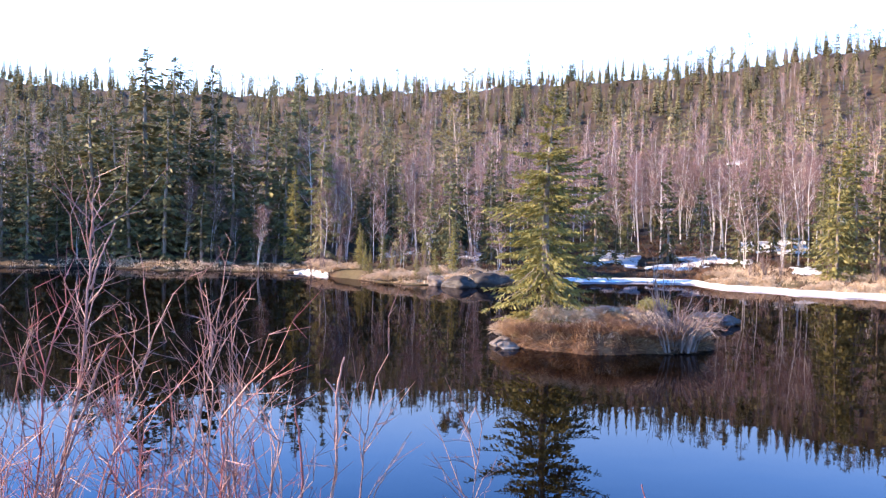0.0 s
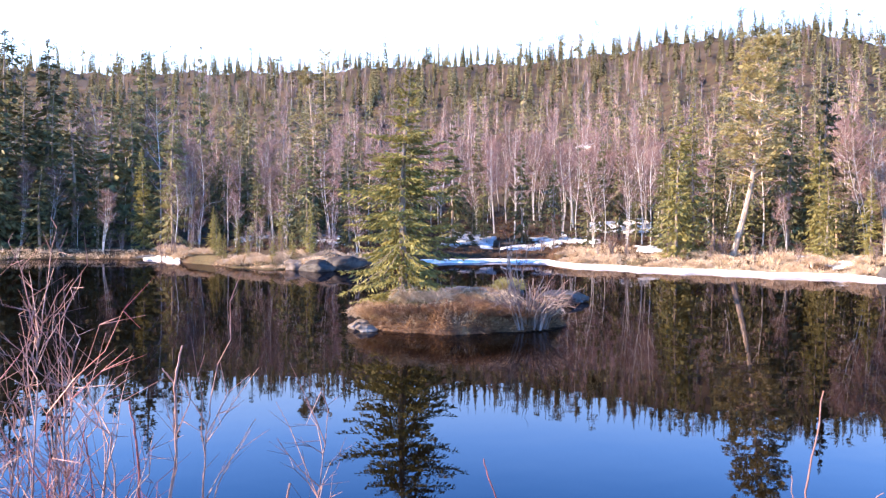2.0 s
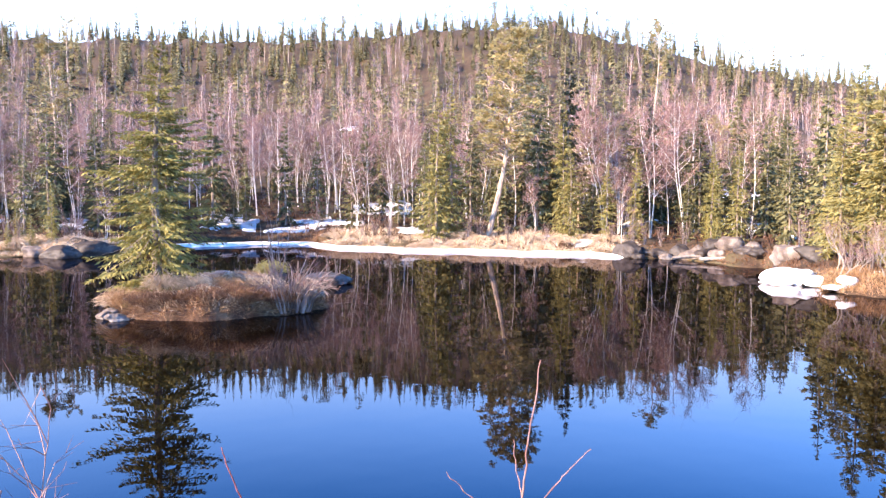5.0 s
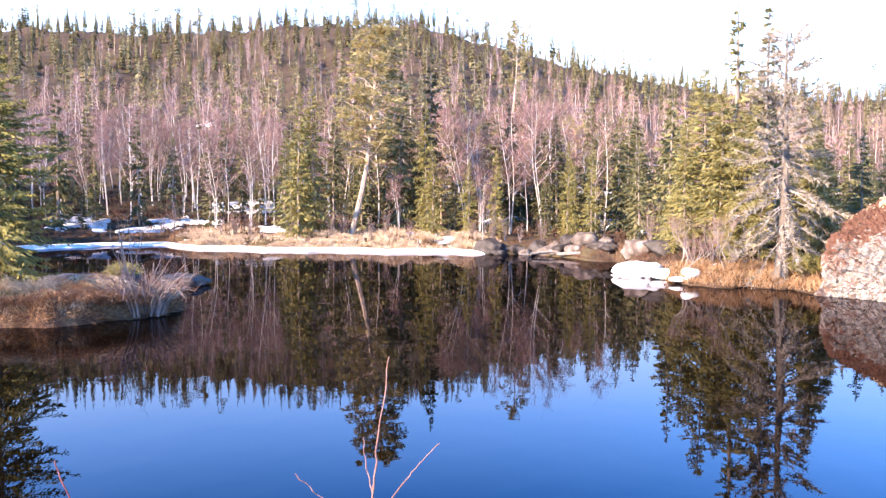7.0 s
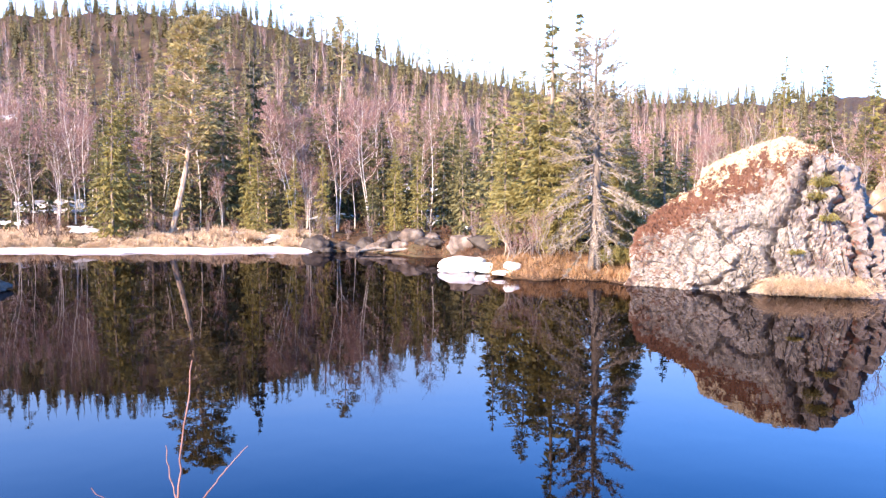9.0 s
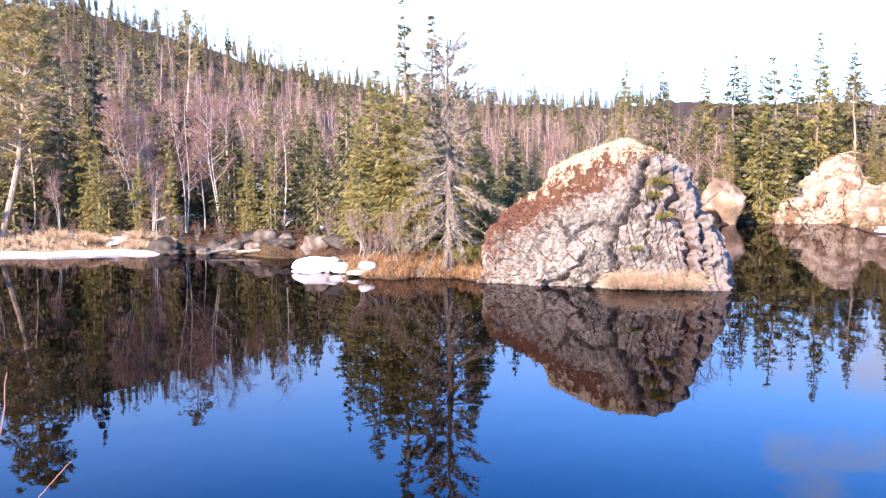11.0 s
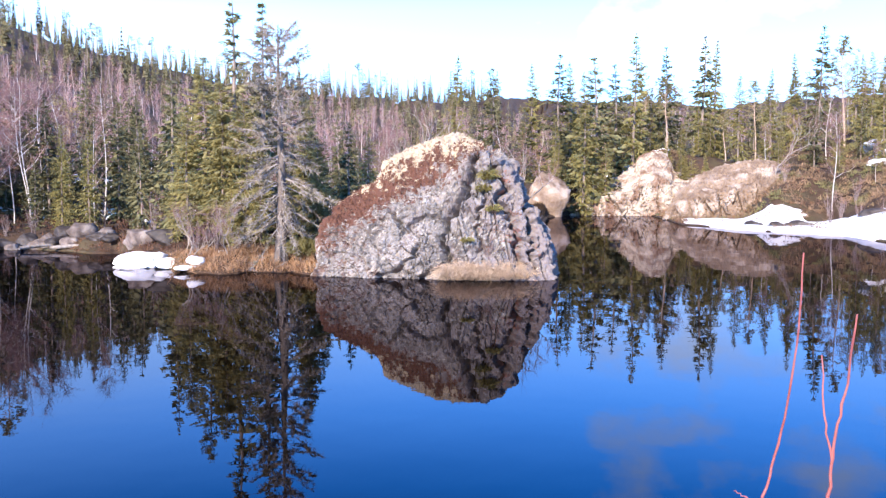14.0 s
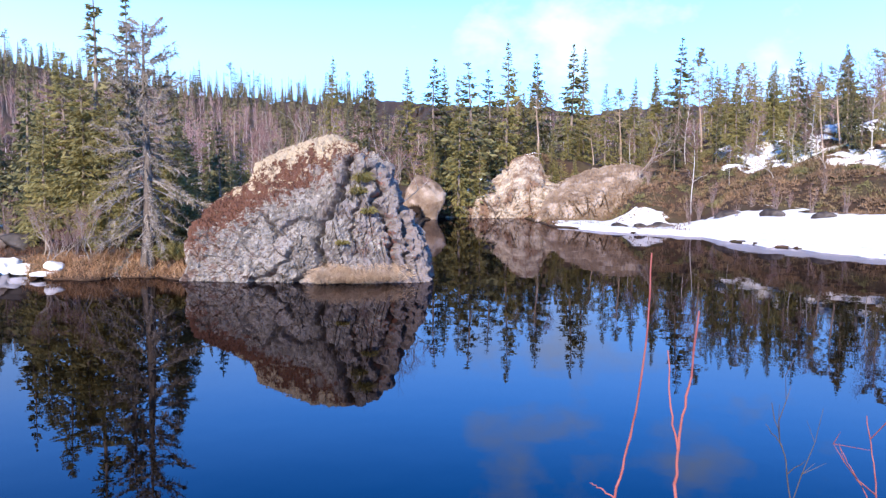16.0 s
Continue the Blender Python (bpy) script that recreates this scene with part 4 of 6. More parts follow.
def woods():
    """The wooded hillside behind the shore: conifers and bare birches, simplified with distance."""
    rng = np.random.default_rng(99)
    con, bir = Geo(), Geo()
    protos_c, protos_f, protos_b, protos_p = [], [], [], []
    for k in range(7):
        t, c = spruce_parts(h=10, r=(1.5, 1.2, 1.7, 1.3, 1.1, 1.6, 1.0)[k], seed=200 + k, whorls=12, per=4, samples=2, spray=1.0, trunk_r=0.11, sides=3, gap=0.1, tip=0.35, sprays=2, fat=1.7)
        protos_c.append([(np.concatenate(g.v), np.concatenate(g.f), s) for g, s in ((c, 0), (t, 1))])
        protos_f.append([(*spire(10, (1.5, 1.25, 1.7, 1.35, 1.2, 1.6, 1.1)[k], 300 + k), 0)])
    for k in range(6):
        g, tw = Geo(), Geo()
        hh, tz = 9.0, np.linspace(0, 1, 4)
        for st in range(1 + k % 2):
            off = rng.normal(0, 0.5, 2)
            axis = np.column_stack([off[0] * tz + 0.2 * np.sin(tz * 5 + k), off[1] * tz, tz * hh])
            tube(g, axis, 0.06 * (1 - 0.85 * tz), 3)
            n = 120
            z = rng.uniform(0.3, 1, n)
            a = rng.random(n) * 6.283
            w = np.stack([np.cos(a) * 0.6, np.sin(a) * 0.6, rng.uniform(0.3, 1.2, n)], 1)
            ln = rng.uniform(0.6, 2.0, n)[:, None] * (1.25 - z[:, None])
            b = np.stack([np.interp(z, tz, axis[:, c]) for c in range(3)], 1) + w * rng.uniform(0, 0.9, (n, 1)) * np.array((1, 1, 0.3))
            slivers(tw, b, w * ln, rng.uniform(0.04, 0.09, n), rng, diamond=False)
        protos_b.append([(np.concatenate(q.v), np.concatenate(q.f), s) for q, s in ((tw, 0), (g, 1))])

    for k in range(4):
        # a far pine: bare stem and a few tufted, spreading limbs
        g, tw = Geo(), Geo()
        tube(g, np.array(((0, 0, 0), (0.1, 0, 5), (0.15 * (k - 1.5), 0.1, 9.7))), (0.13, 0.1, 0.03), 3)
        for _ in range(15):
            z, a = rng.uniform(0.5, 1.0), rng.random() * 6.283
            c = np.array((math.cos(a), math.sin(a), 0.25)) * rng.uniform(0.25, 1.3) * (1.25 - z) ** 0.5 * 1.4 + np.array((0, 0, z * 9.7))
            n = 16
            dirs = rand_dirs(n, rng)
            slivers(tw, c + dirs * 0.25, dirs * rng.uniform(0.25, 0.6, (n, 1)) * (1, 1, 0.6), rng.uniform(0.16, 0.3, n), rng)
        protos_p.append([(np.concatenate(q.v), np.concatenate(q.f), t) for q, t in ((tw, 0), (g, 1))])

    def put(geo, proto, az, d, h, ref):
        p = np.array(at(az, d))
        a, s = rng.random() * 6.283, h / ref
        w = s * rng.uniform(0.85, 1.2)
        rot = np.array(((math.cos(a) * w, math.sin(a) * w, 0), (-math.sin(a) * w, math.cos(a) * w, 0), (0, 0, s)))
        for v, f, slot in proto:
            geo.add(v @ rot + p, f, slot)
    d = 74.0
    while d < 440:
        step = 2.3 + d * 0.0048
        for az in np.arange(-100, 104, math.degrees(step / d)):
            az = az + rng.normal(0, 0.3 * math.degrees(step / d))
            dd = d + rng.normal(0, 0.4 * step)
            foot = float(np.interp(az, HILLFOOT[:, 0], HILLFOOT[:, 1]))
            first = max(foot + 8, float(shore(az)) + (26 if az > 40 or az < -13 else 30), 92 if 55 < az < 70 else 0)
            # woods left of -36 degrees are unseen, added to shade the shore
            if dd < first or (az < -36 and dd > 135) or (az > 66 and dd > 200):
                continue
            if rng.random() < (0.25 if az > -34 else 0.8):
                continue
            # stands of birch on the lower slope, conifers between and above them
            x, y = dd * math.sin(radians(az)), dd * math.cos(radians(az))
            stand_of = float(lumps(x * 0.22 + 3, y * 0.16))
            q = float(np.interp(dd - foot, (5, 50, 100, 160, 300), (0.68, 0.58, 0.38, 0.16, 0.05))) + 0.24 * stand_of - (0.25 if az < -12 else 0) + (0.2 if 38 < az < 58 and dd < 200 else 0) - (0.3 if az > 60 else 0)
            if rng.random() < q:
                put(bir, protos_b[rng.integers(6)], az, dd, rng.uniform(4.5, 8.5), 9)
            elif rng.random() < (0.05 if dd > 120 else 0.03):
                put(con, protos_p[rng.integers(4)], az, dd, rng.uniform(7, 9.5) * (1.3 if dd > 220 else 1), 10)
            else:
                h = (rng.uniform(3.2, 6.5) if rng.random() < 0.6 else rng.uniform(6.5, 10.5)) * (1.3 if rng.random() < 0.08 and dd > 200 else 0.88 if dd < 200 else 1)
                put(con, (protos_f if dd > 190 or az < -34 else protos_c)[rng.integers(7)], az, dd, h, 10)
        d += step * (1.2 + d * 0.0045)
    tagged(part("conifer_wood", con, [M_WOODHAZE, M_BARK]), "dense spruce and pine wood covering the hillside, haze put into its paler needles", "forest", kind="stuff")
    tagged(part("birch_wood", bir, [M_BIRCHHAZE, M_TRUNKFAR]), "bare purple-brown birch wood on the lower hillside, haze put into its paler twigs", "forest", kind="stuff")


woods()

# ---------------------------------------------------------------- rocks


def fbm(p, octaves=5, h=0.8):
    return noise.fractal(p, h, 2.1, octaves)


def boulder(label, size, seed, material, name="boulder", group="shore boulders", detail=4):
    """A weathered boulder: a lump with flattened faces, rounded edges and fine relief."""
    rng = np.random.default_rng(seed)
    bm = bmesh.new()
    bmesh.ops.create_icosphere(bm, subdivisions=detail, radius=1.0)
    cuts = [(Vector(c), rng.uniform(0.55, 0.85)) for c in rand_dirs(9, rng)]
    off = Vector(rng.uniform(-50, 50, 3))
    for v in bm.verts:
        p = v.co.copy()
        for nrm, lim in cuts:
            over = p.dot(nrm) - lim
            if over > 0:
                p -= nrm * over * 0.85
        p *= 1 + 0.16 * fbm(p * 1.3 + off) + 0.05 * fbm(p * 5 + off)
        v.co = Vector((p.x * size[0], p.y * size[1], p.z * size[2]))
    me = bpy.data.meshes.new(name)
    bm.to_mesh(me), bm.free()
    me.materials.append(material)
    me.polygons.foreach_set("use_smooth", np.full(len(me.polygons), True))
    return tagged(new(name, me), label, "rock", group)


def crag(sx, hz, nu, nv, steep_at, run_at, back_at, bulge, rough, crack, cell, right_side, clefts=()):
    """A rock mass as a grid: a profile across, with a face, a sloping shoulder, a crown and a back; cracked into blocks."""
    sx, hz = np.array(sx), np.array(hz)
    u = np.linspace(sx[0], sx[-1], nu)
    span = (sx[-1] - sx[0]) / 2
    top = np.interp(u, sx, hz)
    k = np.linspace(0, 1, nv)
    v = (u - u.mean()) / span
    steep, run, back = (np.interp(v, q[0], q[1]) for q in (steep_at, run_at, back_at))
    bulge = bulge * np.cos(v * 1.45) ** 0.7
    g = np.zeros((nu, nv, 3))
    # across the knoll: foot, face, sloping shoulder, crown, back
    for i in range(nu):
        fy = np.array([0.0, 0.12, 0.35, 0.7, 0.35 + run[i] * 0.75, 0.5 + run[i], 0.9 + run[i], run[i] + back[i] * 0.7, run[i] + back[i]]) - bulge[i]
        fz = np.array([-0.6, 0.1 * top[i], 0.55 * steep[i] * top[i], steep[i] * top[i], 0.93 * top[i], top[i], top[i], 0.6 * top[i], -0.4])
        ks = np.array([0, 0.1, 0.28, 0.44, 0.66, 0.76, 0.8, 0.92, 1.0])
        g[i, :, 0], g[i, :, 1], g[i, :, 2] = u[i], np.interp(k, ks, fy), np.interp(k, ks, fz)
    for _ in range(6):
        g[:, 1:-1] = (g[:, :-2] + 2 * g[:, 1:-1] + g[:, 2:]) / 4
        g[1:-1] = (g[:-2] + 2 * g[1:-1] + g[2:]) / 4
    du, dv = np.gradient(g, axis=0), np.gradient(g, axis=1)
    nrm = unit(np.cross(du, dv))
    disp = np.zeros((nu, nv))
    for i in range(nu):
        for j in range(nv):
            p = Vector(g[i, j])
            side = min(1, max(0, (p.x + 0.4) / 1.4)) if right_side else 0.6
            lean = Vector((p.x + 0.25 * p.z, p.y, p.z))
            q = Vector((lean.x * (1.0 + 0.9 * side), lean.y * 0.9, lean.z * (0.8 - 0.4 * side))) * cell
            q += 0.16 * noise.noise_vector(p * 0.8)
            d1, ctr = noise.voronoi(q * 0.62, distance_metric="CHEBYCHEV")
            gap = d1[1] - d1[0]
            tilt = Vector((q.x * 0.8 + q.z * 0.6, q.y, q.z * 0.8 - q.x * 0.6))
            d2, ctr2 = noise.voronoi(tilt * 1.7 + Vector((7, 3, 1)), distance_metric="CHEBYCHEV")
            gap2 = d2[1] - d2[0]
            face = min(1.0, max(0.0, 1.3 - nrm[i, j, 2] * 1.2))
            # each block stands a little proud of, or behind, its neighbours
            block = noise.noise(Vector(ctr[0]) * 3.7)
            block2 = noise.noise(Vector(ctr2[0]) * 5.1)
            ridged = 0.5 - abs(noise.noise(p * 2.7 + Vector((5, 5, 5)))) * 2
            flute = 0.5 - abs(noise.noise(Vector((p.x * 2.9 + 0.7 * p.z, p.y * 1.2, p.z * 0.5)))) * 2
            r = rough * (0.24 * fbm(p * 0.5) + 0.13 * fbm(p * 1.3 + Vector((3, 1, 0))) + 0.05 * ridged + 0.1 * fbm(p * 3.6) + (0.07 * fbm(p * 9) if right_side else 0))
            r += crack * face * (0.24 * block - 0.22 * math.exp(-gap * gap / 0.0006)) * (0.35 + 0.65 * side)
            r += crack * face * (0.16 * block2 - 0.1 * math.exp(-gap2 * gap2 / 0.0008) + 0.07 * side * flute)
            disp[i, j] = r
    # long clefts that run down the face: lines across and up, depth, half width
    for line, deep_by, half in clefts:
        line = np.array(line)
        wob = 0.07 * np.sin(g[..., 2] * 9 + g[..., 0] * 4) + 0.04 * np.sin(g[..., 2] * 23)
        near = np.full((nu, nv), 9.0)
        for p0, p1 in zip(line[:-1], line[1:]):
            w = p1 - p0
            q = np.stack([g[..., 0] + wob - p0[0], g[..., 2] - p0[1]], -1)
            t = np.clip((q @ w) / (w @ w), 0, 1)[..., None]
            near = np.minimum(near, np.linalg.norm(q - t * w, axis=-1))
        front = g[..., 1] < g[..., 1].min() + 4.2
        disp -= front * deep_by * np.exp(-(near / half) ** 2)
    g = g + nrm * disp[..., None]
    i, j = np.meshgrid(np.arange(nu - 1), np.arange(nv - 1), indexing="ij")
    a = (i * nv + j).ravel()
    geo = Geo()
    geo.add(g.reshape(-1, 3), np.concatenate([np.stack([a, a + nv, a + nv + 1], 1), np.stack([a, a + nv + 1, a + 1], 1)]))
    return geo, g, nrm


def outcrop():
    """The big cracked granite knoll that falls sheer into the lake."""
    clefts = (([(1.75, 4.8), (1.5, 4.2), (1.35, 3.3), (1.1, 2.6), (0.5, 1.9), (0.4, 1.1), (0.75, 0.6)], 0.6, 0.1), ([(2.1, 3.6), (2.55, 3.0), (2.2, 2.6), (2.8, 1.9), (2.95, 0.5)], 0.5, 0.09),
              ([(-0.3, 0.0), (0.4, 0.45), (0.9, 0.6)], 0.4, 0.07), ([(-1.7, 0.05), (-1.0, 0.3), (-0.3, 1.1)], 0.3, 0.06), ([(3.15, 2.5), (3.35, 1.4), (3.45, 0.3)], 0.45, 0.08),
              ([(-1.3, 2.2), (-0.9, 1.5), (-0.2, 2.1), (0.4, 2.0)], 0.28, 0.07), ([(1.9, 2.9), (1.6, 1.8), (1.75, 0.9)], 0.3, 0.06))
    geo, g, nrm = crag([-4.15, -3.95, -3.7, -2.9, -2.35, -2.1, -1.4, -1.0, -0.3, 0.4, 0.8, 1.55, 2.1, 2.5, 2.85, 3.2, 3.4, 3.75, 3.95, 4.1], [0.3, 1.9, 2.6, 2.95, 3.3, 3.95, 4.45, 4.6, 4.75, 4.85, 4.8, 4.6, 4.25, 3.85, 3.3, 2.7, 2.2, 1.2, 0.5, 0.0], 290, 210,
                       ((-1, -0.75, -0.3, 0.05, 0.2, 0.35, 1), (0.8, 0.62, 0.5, 0.5, 0.66, 0.92, 0.96)), ((-1, -0.25, 0.1, 0.45, 1), (2.2, 3.4, 3.1, 1.5, 1.0)), ((-1, 0, 1), (3.0, 4.2, 2.2)), 0.55, 0.8, 0.75, 0.95, True, clefts)
    t = thing("rock_outcrop", "grey lichen-covered granite knoll with rusty heath on top", "rock")
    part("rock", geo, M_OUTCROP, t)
    # heath and dry lichen tufts on the flatter upper side
    n2 = nrm.reshape(-1, 3)
    pts = g.reshape(-1, 3)
    rng = np.random.default_rng(5)
    flat = np.where((n2[:, 2] > 0.45) & (pts[:, 2] > 1.6) & (pts[:, 1] < 3.4) & (pts[:, 0] < 2.6))[0]
    heath, straw = Geo(), Geo()
    pick = flat[rng.integers(0, len(flat), 5200)]
    p = pts[pick] + rng.normal(0, 0.03, (len(pick), 3))
    spread = np.array([fbm(Vector(q) * 1.6 + Vector((9, 2, 4))) for q in p])
    grown = 0.36 * p[:, 2] - 0.2 * p[:, 0] + 0.35 * spread > 1.12
    rust = 0.35 * p[:, 2] - 0.1 * p[:, 0] + 0.45 * spread < 1.5
    for geo2, sel, w in ((heath, grown & rust, 0.03), (straw, grown & ~rust, 0.018)):
        b = p[sel]
        slivers(geo2, b - n2[pick][sel] * 0.03, (n2[pick][sel] + rng.normal(0, 0.6, b.shape)) * rng.uniform(0.03, 0.09, (len(b), 1)), w, rng, diamond=False)
    part("heath", heath, mat("rusty_heath", (0.065, 0.031, 0.021), (0.14, 0.065, 0.042), 2, 0.9, vary=0.35, island=True), t, "rusty red-brown heath")
    part("lichen_cover", straw, mat("straw_lichen", (0.27, 0.22, 0.15), (0.44, 0.37, 0.27), 2, 0.9, vary=0.25, island=True), t, "pale straw-coloured lichen and grass")
    front = pts[:, 1] < 2.2
    c = radians(61.3)
    d0 = 28.4
    t.matrix_basis = Matrix.Translation((d0 * math.sin(c), d0 * math.cos(c), 0)) @ pose(0, 0, 0, 0, 0, -72.3)
    # places on the face where juniper has taken root
    spots = []
    for x, z in ((1.95, 3.3), (1.8, 2.9), (2.15, 2.3), (1.3, 1.3)):
        k = np.argmin(np.where(front, (pts[:, 0] - x) ** 2 + (pts[:, 2] - z) ** 2, 99))
        spots.append(t.matrix_basis @ Vector(pts[k]))
    return spots


def islet():
    """The low grassy islet with its fringe of sedge."""
    geo = Geo()
    nu, nv = 110, 60
    a, r = np.linspace(0, 2 * np.pi, nu, endpoint=False), np.linspace(0, 1, nv)
    edge = 1 + 0.10 * np.sin(3 * a + 1) + 0.06 * np.sin(7 * a) + 0.03 * np.sin(15 * a + 2)
    x = 2.7 * np.cos(a)[:, None] * r * edge[:, None]
    y = 1.75 * np.sin(a)[:, None] * r * edge[:, None]
    z = 0.74 * (1 - r ** 5)[None] * (1 + 0.22 * lumps(x * 2.6, y * 2.6) + 0.12 * lumps(x * 6.3, y * 6.3)) - 0.12 * (r ** 4)[None] + 0.05 * lumps(x * 9, y * 9) * (1 - r)[None]
    z = z * (1 - 0.25 * sstep(-0.5, 2.6, x))
    v = np.stack([x, y, z], -1).reshape(-1, 3)
    i, j = np.meshgrid(np.arange(nu), np.arange(nv - 1), indexing="ij")
    p, q = (i * nv + j).ravel(), (((i + 1) % nu) * nv + j).ravel()
    geo.add(v, np.concatenate([np.stack([p, p + 1, q + 1], 1), np.stack([p, q + 1, q], 1)]))
    c = radians(ISLET_AZ)
    base = Vector((ISLET_D * math.sin(c), ISLET_D * math.cos(c), 0))
    m = Matrix.Translation(base) @ pose(0, 0, 0, 0, 0, -ISLET_AZ)
    ob = tagged(part("islet", geo, M_ISLET, smooth=True), "small low islet of brown turf in the lake", "islet", kind="structure")
    ob.matrix_basis = m
    rng = np.random.default_rng(8)
    grass, sedge, drape = Geo(), Geo(), Geo()
    for geo2, n, rmin, rmax, ht, w in ((grass, 11000, 0.0, 0.88, 0.15, 0.02), (sedge, 6500, 0.84, 1.0, 0.24, 0.014), (drape, 3000, 0.8, 0.95, 0.34, 0.014)):
        k = rng.integers(0, nu, n)
        rr = np.sqrt(rng.uniform(rmin ** 2, rmax ** 2, n))
        jj = np.clip((rr * (nv - 1)).astype(int), 0, nv - 1)
        b = v[k * nv + jj] + rng.normal(0, 0.03, (n, 3)) * (1, 1, 0.2)
        tuft = np.stack([np.sin(b[:, 0] * 9), np.cos(b[:, 1] * 9 + b[:, 0] * 4), 0 * b[:, 0]], 1) * 0.45
        outw = (unit(b * (1, 1, 0)) * 0.9 - np.array((0, 0, 0.7)) * (rr > 0.86)[:, None]) * (rr ** 2)[:, None]
        way = unit(np.array((0, 0, 0.75)) + tuft + outw + rng.normal(0, 0.35, (n, 3))) * rng.uniform(0.5, 1.2, (n, 1)) * ht
        slivers(geo2, b - (0, 0, 0.02), way, w, rng, diamond=False)
    for nm, geo2, mt, lb in (("dry_grass", grass, M_GRASS, "bleached dry grass covering the islet"), ("sedge", sedge, M_SEDGE, "drooping rusty sedge round the islet edge"), ("sedge", drape, M_POINTSEDGE, "tan sedge draping over the islet bank")):
        o = tagged(part(nm, geo2, mt), lb, "grass", kind="stuff")
        o.matrix_basis = m
    return m


ISLET_AZ, ISLET_D = 5.9, 23.9
islet_m = islet()


def on_islet(x, y, z):
    return islet_m @ Vector((x, y, z))


ISLET_TUFTS = [(x, y) for x, y in ((-2.3, -0.5), (-1.7, -1.0), (-1.0, -1.25), (-0.3, -1.4), (0.4, -1.35), (1.0, -1.3), (1.6, -1.1), (-2.5, 0.1), (-0.6, -0.7), (0.3, -0.6), (1.1, -0.5), (-1.4, -0.4), (0.7, 0.3), (2.3, -0.2))]

lone = thing("spruce_tree", "broad sunlit spruce on the small grassy islet", "tree", "lakeside trees")
_t, _c = spruce_parts(h=6.75, r=2.45, seed=305, whorls=25, per=10, samples=40, spray=0.2, trunk_r=0.13, gap=0.1, low=0.04, lean=0.01, top_thin=0.35, sides=9, power=0.78, fat=1.15, uneven=1.3, jitter=1.1, pad=0.42)
part("trunk", _t, M_BARK, lone)
part("crown", _c, mat("islet_spruce_needles", (0.13, 0.125, 0.035), (0.34, 0.29, 0.09), 2.2, 0.7, trans=0.16), lone)
lone.matrix_basis = turned(on_islet(-1.55, 0.35, 0.5), 1.0, 15)
roots = Geo()
for a in (0.4, 1.6, 2.7, 3.9, 5.2):
    ss = np.linspace(0, 1, 6)[:, None]
    w = np.array((math.cos(a), math.sin(a), 0))
    tube(roots, w * 0.7 * ss + np.array((0, 0, 1)) * (0.28 * (1 - ss) ** 2 - 0.03 + 0.05 * np.sin(ss * 9)), 0.05 * np.linspace(1, 0.4, 6), 6)
part("roots", roots, M_DEADWOOD, lone, "bleached surface roots")

bush = shrub("bare grey willow bush arching over the water at the islet", 81, stems=110, h=1.6, spread=1.5, r=0.022, twigs_n=11, twig_w=0.012, sag=0.75, base=0.6)
bush.matrix_basis = turned(on_islet(1.9, -0.75, 0.15), 1.0, 40)
bush2 = shrub("thin upright bare twigs on the islet", 82, stems=16, h=2.6, spread=0.7, r=0.016, twigs_n=6)
bush2.matrix_basis = turned(on_islet(1.6, 0.3, 0.3), 1.0, 10)

ledges = outcrop()


def place_rock(label, az, d, size, seed, material, sink=0.3, spin=0.0, name="boulder"):
    b = boulder(label, size, seed, material, name)
    z = max(float(land(az, d)), 0.0)
    a = radians(az)
    b.matrix_basis = Matrix.Translation((d * math.sin(a), d * math.cos(a), z + size[2] * (0.9 - 2 * sink))) @ pose(0, 0, 0, 0, 0, spin - az)
    return b


# shoals and boulders: azimuth, distance, half sizes
place_rock("broad low dark rock slab rising from the water", 6.6, 31.5, (1.75, 1.3, 0.42), 91, M_DARKROCK, 0.28, name="rock_slab")
place_rock("dark wet rock at the water's surface", 12.8, 31.0, (1.0, 0.7, 0.32), 92, M_DARKROCK, 0.28, name="rock_slab")
for az, d, sz, seed, mt in ((-3.4, 47.9, (1.1, 0.8, 0.5), 93, M_DARKROCK), (-1.6, 48.5, (1.4, 0.9, 0.6), 94, M_DARKROCK), (-4.9, 49.2, (0.8, 0.6, 0.5), 95, M_ROCK), (-0.2, 50.2, (0.8, 0.7, 0.45), 96, M_DARKROCK), (-2.6, 50.0, (0.7, 0.6, 0.5), 97, M_DARKROCK),
                            (32.9, 47.6, (0.75, 0.6, 0.65), 98, M_DARKROCK), (34.0, 47.9, (0.5, 0.4, 0.35), 99, M_DARKROCK), (34.8, 47.4, (0.6, 0.5, 0.35), 100, M_DARKROCK), (36.2, 47.2, (0.6, 0.5, 0.5), 101, M_DARKROCK), (36.9, 46.4, (0.6, 0.45, 0.3), 102, M_ROCK), (37.3, 47.0, (0.45, 0.4, 0.4), 113, M_ROCK), (38.2, 46.8, (0.55, 0.45, 0.4), 114, M_DARKROCK), (40.6, 45.4, (0.45, 0.4, 0.3), 115, M_ROCK),
                            (37.9, 46.2, (0.6, 0.6, 0.35), 103, M_DARKROCK), (38.6, 45.4, (0.5, 0.5, 0.3), 104, M_ROCK), (39.2, 46.2, (0.7, 0.55, 0.6), 105, M_ROCK), (40.2, 44.0, (0.55, 0.5, 0.3), 106, M_DARKROCK), (35.4, 46.6, (0.4, 0.4, 0.25), 107, M_ROCK),
                            (41.0, 43.2, (0.6, 0.5, 0.3), 108, M_DARKROCK), (33.5, 46.8, (0.4, 0.35, 0.25), 109, M_DARKROCK)):
    place_rock("weathered shore boulder at the waterline", az, d, tuple(1.1 * v for v in sz) if az > 30 else sz, seed, mt)
